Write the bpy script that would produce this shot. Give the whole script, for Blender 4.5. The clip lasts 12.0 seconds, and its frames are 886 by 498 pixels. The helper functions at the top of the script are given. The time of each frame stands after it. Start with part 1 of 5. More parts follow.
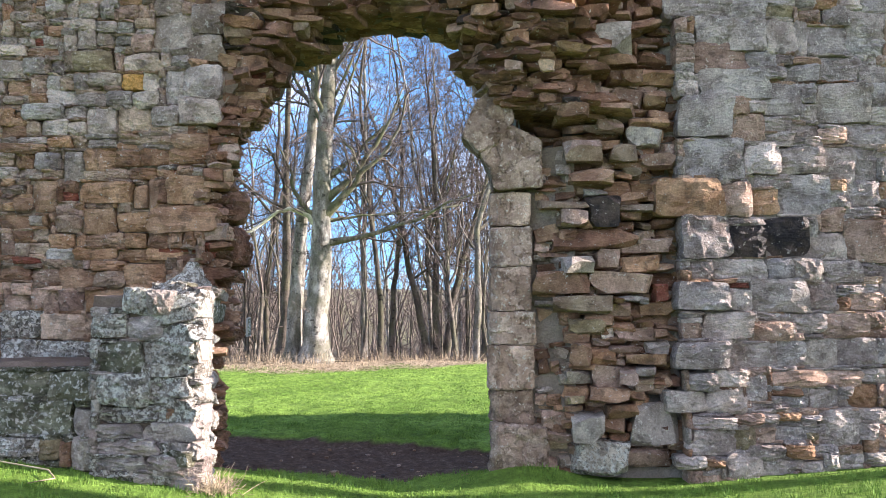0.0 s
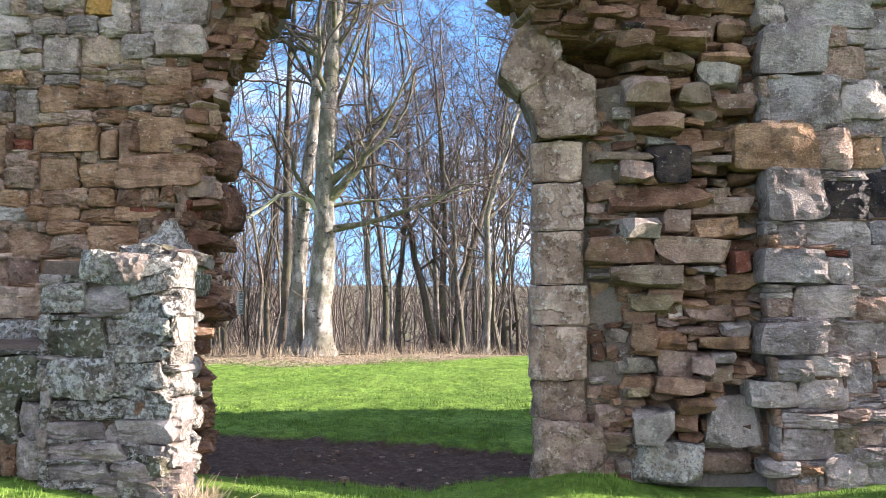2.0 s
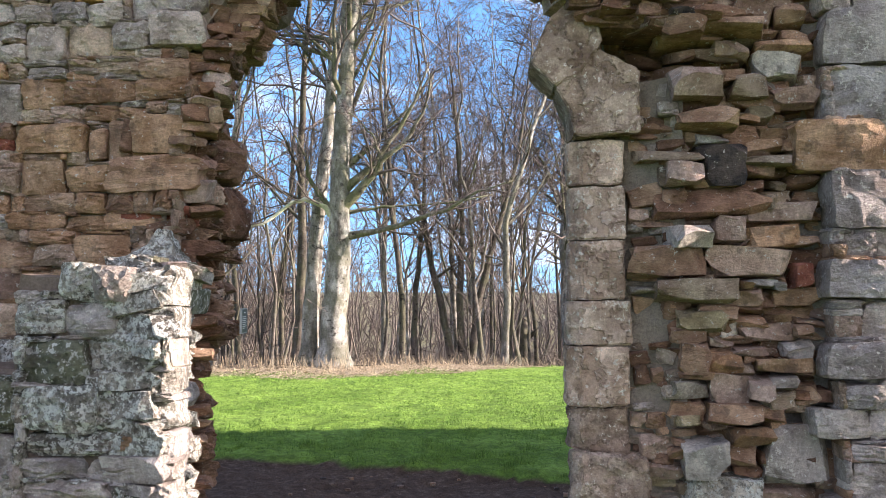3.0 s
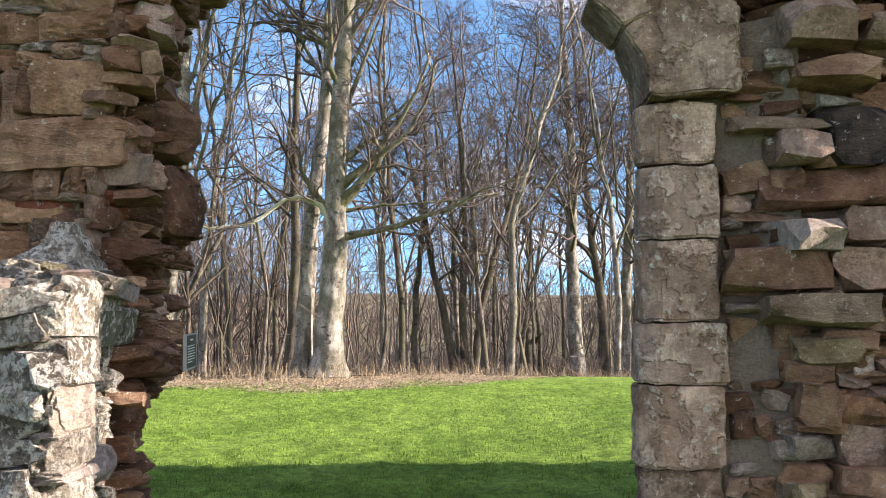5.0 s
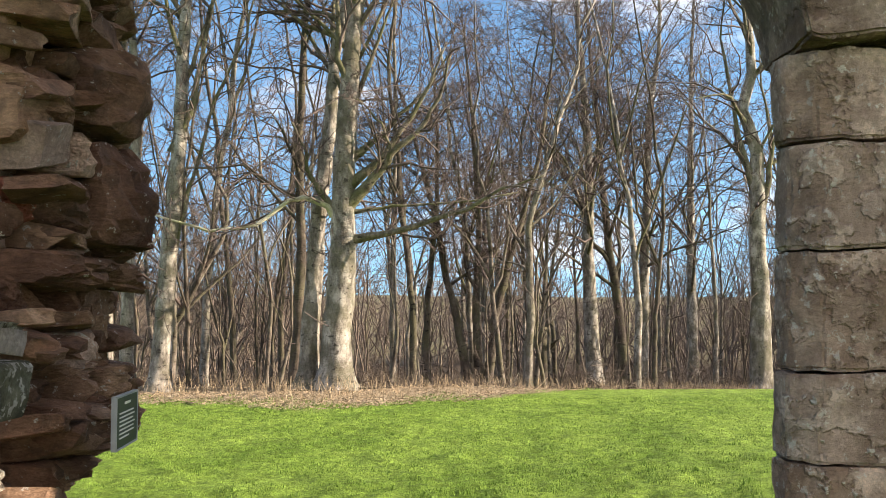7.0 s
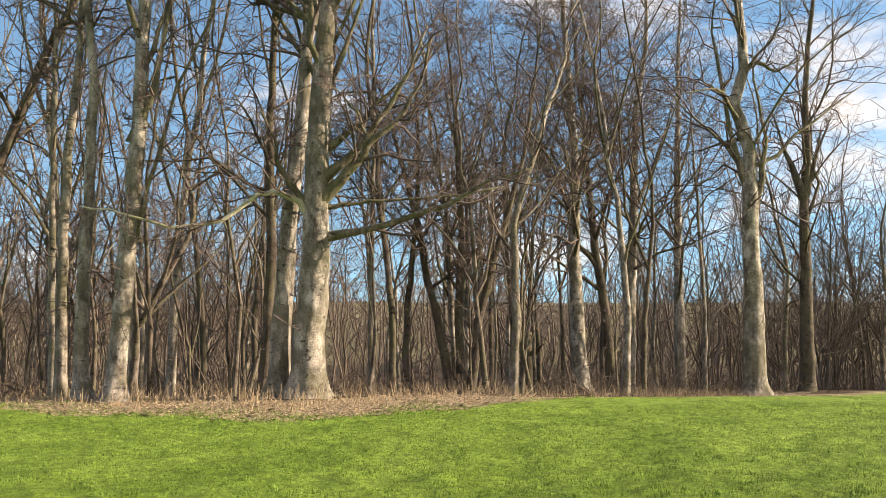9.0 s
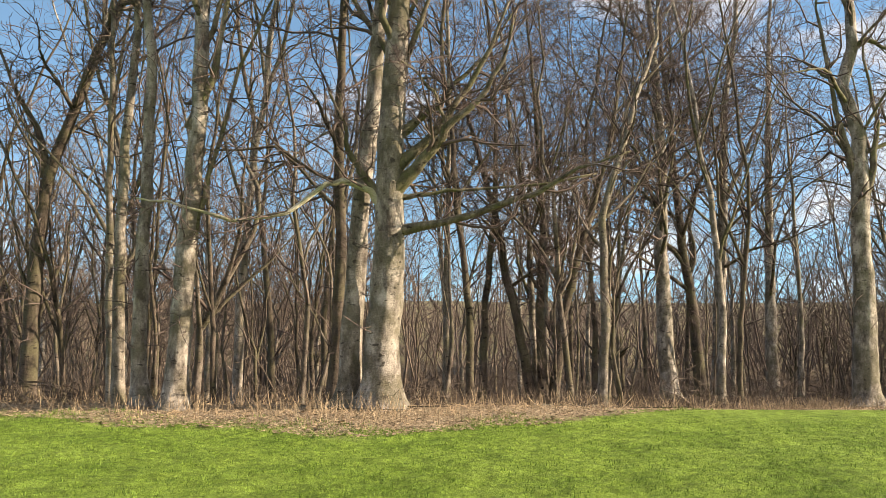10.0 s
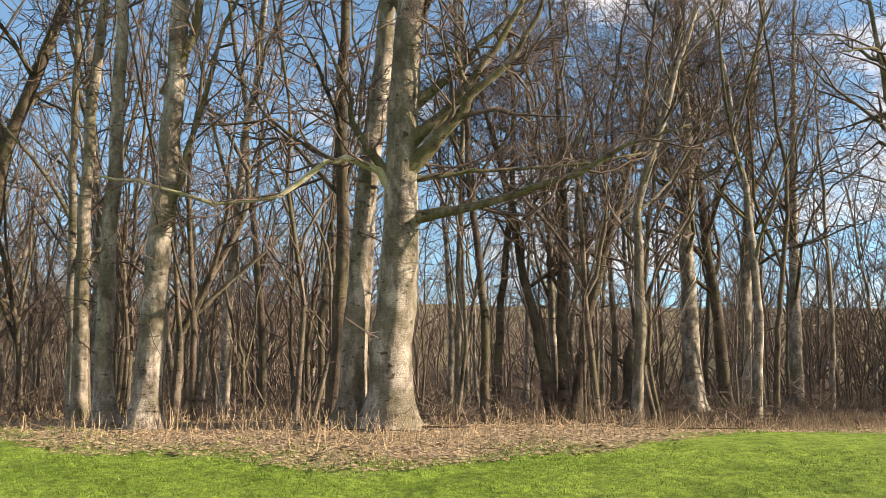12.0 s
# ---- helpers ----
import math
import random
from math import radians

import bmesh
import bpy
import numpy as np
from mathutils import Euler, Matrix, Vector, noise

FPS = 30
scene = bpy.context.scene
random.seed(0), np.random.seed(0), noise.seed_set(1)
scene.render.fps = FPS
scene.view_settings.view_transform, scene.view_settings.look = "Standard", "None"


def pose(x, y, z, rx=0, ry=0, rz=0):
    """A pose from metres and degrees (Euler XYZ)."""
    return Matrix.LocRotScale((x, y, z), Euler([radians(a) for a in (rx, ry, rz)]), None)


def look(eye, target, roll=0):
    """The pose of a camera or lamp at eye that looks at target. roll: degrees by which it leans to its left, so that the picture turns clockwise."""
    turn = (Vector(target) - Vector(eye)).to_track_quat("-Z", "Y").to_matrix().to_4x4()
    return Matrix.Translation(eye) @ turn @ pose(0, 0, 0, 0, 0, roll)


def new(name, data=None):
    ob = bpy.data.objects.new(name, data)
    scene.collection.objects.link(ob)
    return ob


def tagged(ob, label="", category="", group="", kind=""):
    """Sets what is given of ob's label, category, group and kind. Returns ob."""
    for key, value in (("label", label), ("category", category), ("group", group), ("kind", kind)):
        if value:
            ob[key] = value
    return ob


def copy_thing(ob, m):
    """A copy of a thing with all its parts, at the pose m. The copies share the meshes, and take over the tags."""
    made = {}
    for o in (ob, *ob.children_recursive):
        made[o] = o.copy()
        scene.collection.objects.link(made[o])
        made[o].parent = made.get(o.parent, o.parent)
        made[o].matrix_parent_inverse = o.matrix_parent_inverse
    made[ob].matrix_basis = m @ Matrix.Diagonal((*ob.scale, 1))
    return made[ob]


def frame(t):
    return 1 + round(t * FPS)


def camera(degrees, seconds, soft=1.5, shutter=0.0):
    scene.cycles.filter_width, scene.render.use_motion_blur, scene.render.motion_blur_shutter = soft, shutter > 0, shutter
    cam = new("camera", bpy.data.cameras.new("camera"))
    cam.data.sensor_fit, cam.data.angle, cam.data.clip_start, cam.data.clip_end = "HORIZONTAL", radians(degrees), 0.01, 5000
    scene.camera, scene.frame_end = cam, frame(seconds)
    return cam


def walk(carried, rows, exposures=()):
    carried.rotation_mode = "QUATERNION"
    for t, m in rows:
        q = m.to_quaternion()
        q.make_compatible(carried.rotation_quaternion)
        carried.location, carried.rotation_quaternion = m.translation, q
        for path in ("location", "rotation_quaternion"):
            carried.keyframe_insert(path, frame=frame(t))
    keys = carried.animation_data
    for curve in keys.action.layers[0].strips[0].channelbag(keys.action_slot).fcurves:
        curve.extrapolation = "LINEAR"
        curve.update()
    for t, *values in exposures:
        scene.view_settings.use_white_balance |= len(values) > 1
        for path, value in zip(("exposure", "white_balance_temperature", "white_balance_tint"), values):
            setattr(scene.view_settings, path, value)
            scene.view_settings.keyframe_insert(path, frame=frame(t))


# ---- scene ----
import collections

cam = camera(51.7, 12.0, soft=0.6)
PATH = [
    (0, (0.27, -0.201, 1.406), (0.219, 1.796, 1.5), -0.2),
    (0.5, (0.172, 0.064, 1.363), (0.121, 2.061, 1.455), -0.2),
    (1, (0.089, 0.464, 1.301), (0.038, 2.462, 1.39), -0.2),
    (1.5, (0.04, 0.875, 1.222), (-0.012, 2.873, 1.307), -0.3),
    (2, (-0.001, 1.227, 1.208), (-0.055, 3.225, 1.295), -0.2),
    (2.5, (-0.034, 1.546, 1.248), (-0.105, 3.543, 1.341), -0.2),
    (3, (-0.087, 1.901, 1.269), (-0.175, 3.897, 1.37), -0.2),
    (3.2, (-0.13, 2.062, 1.259), (-0.209, 4.057, 1.372), -0.2),
    (4.8, (-0.259, 3.392, 1.362), (-0.339, 5.388, 1.467), -0.1),
    (5, (-0.289, 3.553, 1.357), (-0.373, 5.548, 1.461), -0.1),
    (5.5, (-0.362, 3.932, 1.331), (-0.453, 5.927, 1.436), -0.2),
    (6, (-0.427, 4.319, 1.346), (-0.526, 6.314, 1.452), -0.2),
    (6.5, (-0.464, 4.646, 1.403), (-0.564, 6.64, 1.508), -0.1),
    (7, (-0.514, 4.943, 1.474), (-0.615, 6.938, 1.582), -0.1),
    (7.2, (-0.536, 5.073, 1.497), (-0.636, 7.068, 1.607), -0.1),
    (9, (-0.561, 6.361, 1.384), (-0.622, 8.356, 1.505), -0.2),
    (9.5, (-0.624, 7.1, 1.372), (-0.72, 9.094, 1.498), -0.2),
    (10, (-0.953, 8.208, 1.392), (-1.164, 10.193, 1.513), -0.1),
    (10.5, (-1.215, 9.083, 1.374), (-1.461, 11.064, 1.491), -0.0),
    (11, (-1.402, 9.791, 1.381), (-1.66, 11.771, 1.496), 0.2),
    (11.5, (-1.567, 10.388, 1.411), (-1.816, 12.369, 1.531), 0.3),
    (12, (-1.641, 10.875, 1.359), (-1.844, 12.86, 1.487), 0.3),
]
walk(cam, [(t, look(eye, target, roll)) for t, eye, target, roll in PATH], exposures=[(0.0, 1.88, 6450, 22), (3.0, 1.84, 6750, 22), (5.5, 1.52, 7350, 21), (7.2, 1.38, 8100, 18), (9.0, 1.15, 8900, 19), (12.0, 1.15, 8900, 20)])

# ---- world, sun ----
SUN_EL, SUN_AZ = 19.0, -5.2          # height, and degrees from +x towards -y
world = bpy.data.worlds.new("sky")
scene.world = world
world.use_nodes = True
wn, wl = world.node_tree.nodes, world.node_tree.links
wn.clear()
w_out = wn.new("ShaderNodeOutputWorld")
w_bg = wn.new("ShaderNodeBackground")
w_sky = wn.new("ShaderNodeTexSky")
w_sky.sky_type = "NISHITA"
w_sky.sun_disc = False
w_sky.sun_elevation = radians(SUN_EL)
w_sky.sun_rotation = radians(90 + SUN_AZ)
w_sky.air_density, w_sky.dust_density, w_sky.ozone_density = 1.0, 0.0, 2.2
w_bg.inputs["Strength"].default_value = 0.122
w_co = wn.new("ShaderNodeTexCoord")
w_map = wn.new("ShaderNodeMapping")
w_map.inputs["Scale"].default_value = (2.2, 2.2, 6.0)
w_map.inputs["Location"].default_value = (3.1, 1.7, 0.4)
w_no = wn.new("ShaderNodeTexNoise")
w_no.inputs["Scale"].default_value = 2.4
w_no.inputs["Detail"].default_value = 7
w_no.inputs["Roughness"].default_value = 0.62
w_ra = wn.new("ShaderNodeValToRGB")
w_ra.color_ramp.elements[0].position, w_ra.color_ramp.elements[1].position = 0.44, 0.7
w_mix = wn.new("ShaderNodeMix")
w_mix.data_type = "RGBA"
w_mix.inputs["B"].default_value = (4.9, 5.0, 5.15, 1)
wl.new(w_co.outputs["Generated"], w_map.inputs["Vector"])
wl.new(w_map.outputs["Vector"], w_no.inputs["Vector"])
w_lean = wn.new("ShaderNodeVectorMath")
w_lean.operation = "DOT_PRODUCT"
w_lean.inputs[1].default_value = (0.085, -0.095, 0.0)
w_sum = wn.new("ShaderNodeMath")
w_sum.operation = "ADD"
wl.new(w_co.outputs["Generated"], w_lean.inputs[0])
wl.new(w_lean.outputs["Value"], w_sum.inputs[0])
wl.new(w_no.outputs["Fac"], w_sum.inputs[1])
wl.new(w_sum.outputs["Value"], w_ra.inputs["Fac"])
wl.new(w_ra.outputs["Color"], w_mix.inputs["Factor"])
w_blue = wn.new("ShaderNodeMix")
w_blue.data_type, w_blue.blend_type = "RGBA", "MULTIPLY"
w_blue.inputs["Factor"].default_value = 1.0
w_blue.inputs["B"].default_value = (0.62, 0.93, 1.07, 1)
w_up = wn.new("ShaderNodeVectorMath")
w_up.operation = "ADD"
w_up.inputs[1].default_value = (0, 0, 0.15)
w_unit = wn.new("ShaderNodeVectorMath")
w_unit.operation = "NORMALIZE"
wl.new(w_co.outputs["Generated"], w_up.inputs[0])
wl.new(w_up.outputs["Vector"], w_unit.inputs[0])
wl.new(w_unit.outputs["Vector"], w_sky.inputs["Vector"])
wl.new(w_sky.outputs["Color"], w_blue.inputs["A"])
wl.new(w_blue.outputs["Result"], w_mix.inputs["A"])
wl.new(w_mix.outputs["Result"], w_bg.inputs["Color"])
wl.new(w_bg.outputs["Background"], w_out.inputs["Surface"])

sun = new("sun", bpy.data.lights.new("sun", "SUN"))
sun.data.energy, sun.data.angle, sun.data.color = 5.0, radians(0.55), (1.0, 0.935, 0.83)
sun_way = Vector((math.cos(radians(SUN_EL)) * math.cos(radians(SUN_AZ)), -math.cos(radians(SUN_EL)) * math.sin(radians(SUN_AZ)), math.sin(radians(SUN_EL))))
sun.matrix_world = look(sun_way * 50, (0, 0, 0))


# ---- materials ----
def mat(name):
    m = bpy.data.materials.new(name)
    m.use_nodes = True
    return m, m.node_tree.nodes, m.node_tree.links, m.node_tree.nodes["Principled BSDF"]


def noise_node(n, l, scale, detail=5, rough=0.55, squash=None, per=False):
    """Noise in metres of the world; per: every object has its own piece of it."""
    t = n.new("ShaderNodeTexNoise")
    t.inputs["Scale"].default_value, t.inputs["Detail"].default_value, t.inputs["Roughness"].default_value = scale, detail, rough
    g = n.new("ShaderNodeNewGeometry")
    src = g.outputs["Position"]
    if per:
        oi, far = n.new("ShaderNodeObjectInfo"), n.new("ShaderNodeVectorMath")
        far.operation = "MULTIPLY_ADD"
        far.inputs[1].default_value = (61.0, 37.0, 83.0)
        l.new(oi.outputs["Random"], far.inputs[0])
        l.new(src, far.inputs[2])
        src = far.outputs["Vector"]
    if squash:
        mp = n.new("ShaderNodeMapping")
        mp.inputs["Scale"].default_value = squash
        l.new(src, mp.inputs["Vector"])
        src = mp.outputs["Vector"]
    l.new(src, t.inputs["Vector"])
    return t.outputs["Fac"]


def ramp(n, l, src, stops):
    r = n.new("ShaderNodeValToRGB")
    e = r.color_ramp.elements
    while len(e) < len(stops):
        e.new(0.5)
    for k, (p, c) in enumerate(stops):
        e[k].position = p
        e[k].color = (*c, 1) if hasattr(c, "__len__") else (c, c, c, 1)
    l.new(src, r.inputs["Fac"])
    return r.outputs["Color"]


def mix(n, l, a, b, fac, mode="MIX"):
    m = n.new("ShaderNodeMix")
    m.data_type, m.blend_type = "RGBA", mode
    for key, v in (("A", a), ("B", b), ("Factor", fac)):
        if isinstance(v, (int, float)):
            m.inputs[key].default_value = v
        elif isinstance(v, tuple):
            m.inputs[key].default_value = (*v, 1)
        else:
            l.new(v, m.inputs[key])
    return m.outputs["Result"]


def bump(n, l, b, height, strength, distance):
    k = n.new("ShaderNodeBump")
    k.inputs["Strength"].default_value, k.inputs["Distance"].default_value = strength, distance
    l.new(height, k.inputs["Height"])
    l.new(k.outputs["Normal"], b.inputs["Normal"])


def stone_material(name, dark, light, lichen=0.0, moss=0.0, rough=0.9, layers=1.0, blotch=0.0, worn=0.5, crust=0.0):
    """Weathered sandstone: two tones, stains, lichen spots and moss film, a different shade for each stone."""
    m, n, l, b = mat(name)
    big = noise_node(n, l, 5.0, 6, 0.6, per=True)
    fine = noise_node(n, l, 48.0, 7, 0.78, squash=(1, 1, layers), per=True)
    col = ramp(n, l, big, [(0.4, dark), (0.6, light)])
    oi = n.new("ShaderNodeObjectInfo")
    shade = ramp(n, l, oi.outputs["Random"], [(0.0, (0.68, 0.64, 0.63)), (0.35, (1.0, 0.97, 0.93)), (0.7, (0.86, 0.87, 0.88)), (1.0, (1.3, 1.24, 1.17))])
    col = mix(n, l, col, shade, 1.0, "MULTIPLY")
    col = mix(n, l, col, ramp(n, l, fine, [(0.28, 0.55), (0.68, 1.32)]), 0.9, "MULTIPLY")
    spots = noise_node(n, l, 24.0, 6, 0.7, per=True)
    if lichen:
        col = mix(n, l, col, (0.74, 0.735, 0.68) if lichen > 0.5 else (0.64, 0.60, 0.54), ramp(n, l, spots, [(0.635 - 0.15 * lichen, 0.0), (0.655 - 0.15 * lichen, 0.92)]))
        if lichen > 0.8:
            col = mix(n, l, col, (0.035, 0.036, 0.03), ramp(n, l, noise_node(n, l, 44.0, 5, 0.72), [(0.52, 0.0), (0.6, 0.6)]))
    if moss:
        veil = noise_node(n, l, 3.1, 5, 0.65)
        col = mix(n, l, col, (0.085, 0.095, 0.05), ramp(n, l, veil, [(0.62 - 0.15 * moss, 0.0), (0.75 - 0.1 * moss, 0.75)]))
    col = mix(n, l, col, ramp(n, l, noise_node(n, l, 2.3, 6, 0.7, per=True), [(0.40, (0.66, 0.57, 0.51)), (0.55, (1.14, 1.12, 1.1))]), 1.2 * worn, "MULTIPLY")
    if blotch:
        col = mix(n, l, col, (0.15, 0.092, 0.072), ramp(n, l, noise_node(n, l, 3.4, 6, 0.68, per=True), [(0.5, 0.0), (0.56, blotch)]))
    if crust:
        # the old tooled skin, flaked away in patches
        skin = ramp(n, l, noise_node(n, l, 6.0, 6, 0.6, per=True), [(0.48, 0.0), (0.52, 1.0)])
        col = mix(n, l, col, ramp(n, l, skin, [(0.0, (0.78, 0.7, 0.62)), (1.0, (1.12, 1.11, 1.07))]), 0.6, "MULTIPLY")
    stain = noise_node(n, l, 9.0, 4, 0.6, per=True)
    col = mix(n, l, col, (0.085, 0.06, 0.046), ramp(n, l, stain, [(0.56, 0.0), (0.65, worn)]))
    l.new(col, b.inputs["Base Color"])
    b.inputs["Roughness"].default_value = rough
    b.inputs["Specular IOR Level"].default_value = 0.25
    both = mix(n, l, fine, mix(n, l, spots, noise_node(n, l, 28.0, 3, 0.6, squash=(1, 1, 1.7)), 0.6), 0.6)
    if lichen > 0.5:
        both = mix(n, l, both, ramp(n, l, noise_node(n, l, 17.0, 8, 0.72, per=True), [(0.42, 0.0), (0.5, 0.75), (0.62, 1.0)]), 0.22)
    if crust:
        both = mix(n, l, both, skin, crust)
    bump(n, l, b, both, 1.0, 0.07 if not crust else 0.045)
    return m


STONE = {
    "g": stone_material("grey_sandstone", (0.355, 0.307, 0.29), (0.63, 0.56, 0.53), 0.3, 0.0),
    "G": stone_material("warm_grey_sandstone", (0.38, 0.31, 0.268), (0.65, 0.545, 0.475), 0.3, 0.0),
    "w": stone_material("pale_sandstone", (0.425, 0.38, 0.35), (0.69, 0.62, 0.565), 0.4, 0.0),
    "p": stone_material("pinkish_sandstone", (0.42, 0.29, 0.228), (0.67, 0.495, 0.405), 0.18, 0.0),
    "c": stone_material("beige_sandstone", (0.45, 0.325, 0.24), (0.72, 0.56, 0.435), 0.22, 0.0),
    "o": stone_material("orange_sandstone", (0.38, 0.22, 0.128), (0.6, 0.39, 0.25), 0.06, 0.0),
    "O": stone_material("bright_orange_sandstone", (0.546, 0.286, 0.078), (0.75, 0.442, 0.156), 0.0, 0.0),
    "b": stone_material("brown_sandstone", (0.32, 0.187, 0.122), (0.57, 0.375, 0.255), 0.08, 0.0, layers=2.5),
    # deep brown stone, darkened further to stand in for shade in recesses
    "d": stone_material("dark_shaded_brown_sandstone", (0.18, 0.098, 0.064), (0.38, 0.22, 0.15), 0.04, 0.0, layers=2.0),
    "t": stone_material("tan_sandstone", (0.29, 0.215, 0.16), (0.47, 0.37, 0.285), 0.2, 0.05, layers=2.5),
    "y": stone_material("olive_sandstone", (0.27, 0.215, 0.13), (0.46, 0.38, 0.25), 0.2, 0.2),
    "k": stone_material("blackened_stone", (0.03, 0.026, 0.028), (0.14, 0.105, 0.09), 0.1, 0.0, 0.6),
    "r": stone_material("red_brick", (0.286, 0.091, 0.065), (0.442, 0.169, 0.117), 0.1, 0.0),
    "L": stone_material("lichened_stone", (0.24, 0.222, 0.19), (0.56, 0.525, 0.465), 0.92, 0.06),
    "M": stone_material("mossy_stone", (0.11, 0.115, 0.075), (0.32, 0.315, 0.23), 0.6, 0.6),
    "j": stone_material("dressed_jamb_stone", (0.42, 0.305, 0.243), (0.72, 0.567, 0.472), 0.3, 0.1, blotch=0.3, worn=0.25, crust=0.35),
    "s": stone_material("weathered_arch_stone", (0.31, 0.235, 0.19), (0.58, 0.465, 0.39), 0.16, 0.15, blotch=0.5, crust=0.3),
}


def mortar_material(name, dark, light):
    m, n, l, b = mat(name)
    col = ramp(n, l, noise_node(n, l, 4.0, 7, 0.65), [(0.3, dark), (0.7, light)])
    fine = noise_node(n, l, 70.0, 6, 0.75)
    col = mix(n, l, col, ramp(n, l, fine, [(0.25, 0.5), (0.7, 1.25)]), 0.8, "MULTIPLY")
    l.new(col, b.inputs["Base Color"])
    b.inputs["Roughness"].default_value = 0.97
    b.inputs["Specular IOR Level"].default_value = 0.15
    bump(n, l, b, mix(n, l, fine, noise_node(n, l, 22.0, 6, 0.7), 0.6), 1.0, 0.05)
    return m


MORTAR = mortar_material("lime_mortar", (0.25, 0.185, 0.14), (0.46, 0.365, 0.29))
GREY_MORTAR = mortar_material("grey_mortar", (0.25, 0.21, 0.18), (0.46, 0.405, 0.355))
PALE_MORTAR = mortar_material("pale_mortar", (0.2, 0.155, 0.12), (0.4, 0.33, 0.27))
EARTHY = mortar_material("earthy_core", (0.15, 0.11, 0.085), (0.31, 0.235, 0.19))


def bark_material(name, dark, light, green):
    """Smooth winter bark: broad tonal clouds, fine rings, dark scars and a green film."""
    m, n, l, b = mat(name)
    blot = noise_node(n, l, 3.6, 7, 0.74, squash=(1, 1, 0.5))
    ring = noise_node(n, l, 14.0, 7, 0.75, squash=(1.0, 1.0, 2.6))
    col = ramp(n, l, blot, [(0.37, dark), (0.49, tuple(0.6 * d + 0.4 * c for d, c in zip(dark, light))), (0.6, light)])
    col = mix(n, l, col, green, ramp(n, l, noise_node(n, l, 1.6, 6, 0.65), [(0.44, 0.0), (0.6, 0.75)]))
    col = mix(n, l, col, ramp(n, l, ring, [(0.36, 0.6), (0.56, 1.1)]), 0.5, "MULTIPLY")
    col = mix(n, l, col, ramp(n, l, noise_node(n, l, 46.0, 6, 0.8), [(0.32, 0.6), (0.62, 1.15)]), 0.3, "MULTIPLY")
    scar = noise_node(n, l, 5.0, 4, 0.55, squash=(1.0, 1.0, 2.4))
    col = mix(n, l, col, tuple(0.4 * d for d in dark), ramp(n, l, scar, [(0.62, 0.0), (0.67, 0.8)]))
    l.new(col, b.inputs["Base Color"])
    b.inputs["Roughness"].default_value = 0.85
    b.inputs["Specular IOR Level"].default_value = 0.2
    bump(n, l, b, mix(n, l, ring, blot, 0.5), 1.0, 0.07)
    return m


BARK = bark_material("beech_bark", (0.095, 0.085, 0.073), (0.52, 0.49, 0.435), (0.135, 0.13, 0.085))
BARK_LIMB = bark_material("mossy_limb_bark", (0.05, 0.044, 0.032), (0.26, 0.235, 0.175), (0.12, 0.13, 0.06))
BARK_LICHEN = bark_material("lichened_bark", (0.30, 0.29, 0.20), (0.64, 0.63, 0.50), (0.34, 0.37, 0.19))
BARK_DARK = bark_material("rough_bark", (0.05, 0.042, 0.035), (0.16, 0.132, 0.108), (0.12, 0.118, 0.07))
BARK_PALE = bark_material("ash_bark", (0.085, 0.075, 0.062), (0.40, 0.37, 0.32), (0.15, 0.147, 0.09))
BARK_YOUNG = bark_material("sapling_bark", (0.06, 0.05, 0.042), (0.27, 0.238, 0.2), (0.12, 0.118, 0.07))


def plain_noise(name, dark, light, scale=3.0, rough=0.9, island=False, spread=(0.5, 1.35)):
    m, n, l, b = mat(name)
    col = ramp(n, l, noise_node(n, l, scale, 5, 0.6), [(0.3, dark), (0.7, light)])
    if island:
        g = n.new("ShaderNodeNewGeometry")
        col = mix(n, l, col, ramp(n, l, g.outputs["Random Per Island"], [(0.0, spread[0]), (1.0, spread[1])]), 1.0, "MULTIPLY")
    l.new(col, b.inputs["Base Color"])
    b.inputs["Roughness"].default_value = rough
    b.inputs["Specular IOR Level"].default_value = 0.2
    return m


TWIG = plain_noise("twig_bark", (0.042, 0.032, 0.03), (0.2, 0.16, 0.142), 1.7)
THICKET = plain_noise("thicket_twigs", (0.075, 0.06, 0.05), (0.24, 0.198, 0.16), 0.5)
FAR_TWIG = plain_noise("distant_twigs", (0.09, 0.072, 0.06), (0.24, 0.198, 0.165), 0.4)
BRAMBLE = plain_noise("bramble_stems", (0.055, 0.045, 0.036), (0.20, 0.163, 0.13), 1.5)
DRY = plain_noise("dry_stalks", (0.23, 0.17, 0.11), (0.52, 0.42, 0.285), 2.0, 0.9, True)
LITTER = plain_noise("dead_leaves", (0.19, 0.135, 0.09), (0.54, 0.43, 0.29), 6.0, 0.9, True)
BLADE = plain_noise("grass_blades", (0.085, 0.175, 0.024), (0.235, 0.39, 0.07), 5.0, 0.7, True, (0.65, 1.1))


# ---- ground ----
GROUND_Y = (-80, 0, 10, 21, 26, 30, 35, 48, 58, 68, 90, 150, 260, 420, 700)
GROUND_Z = (0.3, -0.15, -0.25, -0.5, -0.58, -1.1, -1.56, -2.5, -3.5, -4.5, -5.6, -6.0, -3.5, 0.5, 2.5)


def smooth(a, b, v):
    k = min(1.0, max(0.0, (v - a) / (b - a)))
    return k * k * (3 - 2 * k)


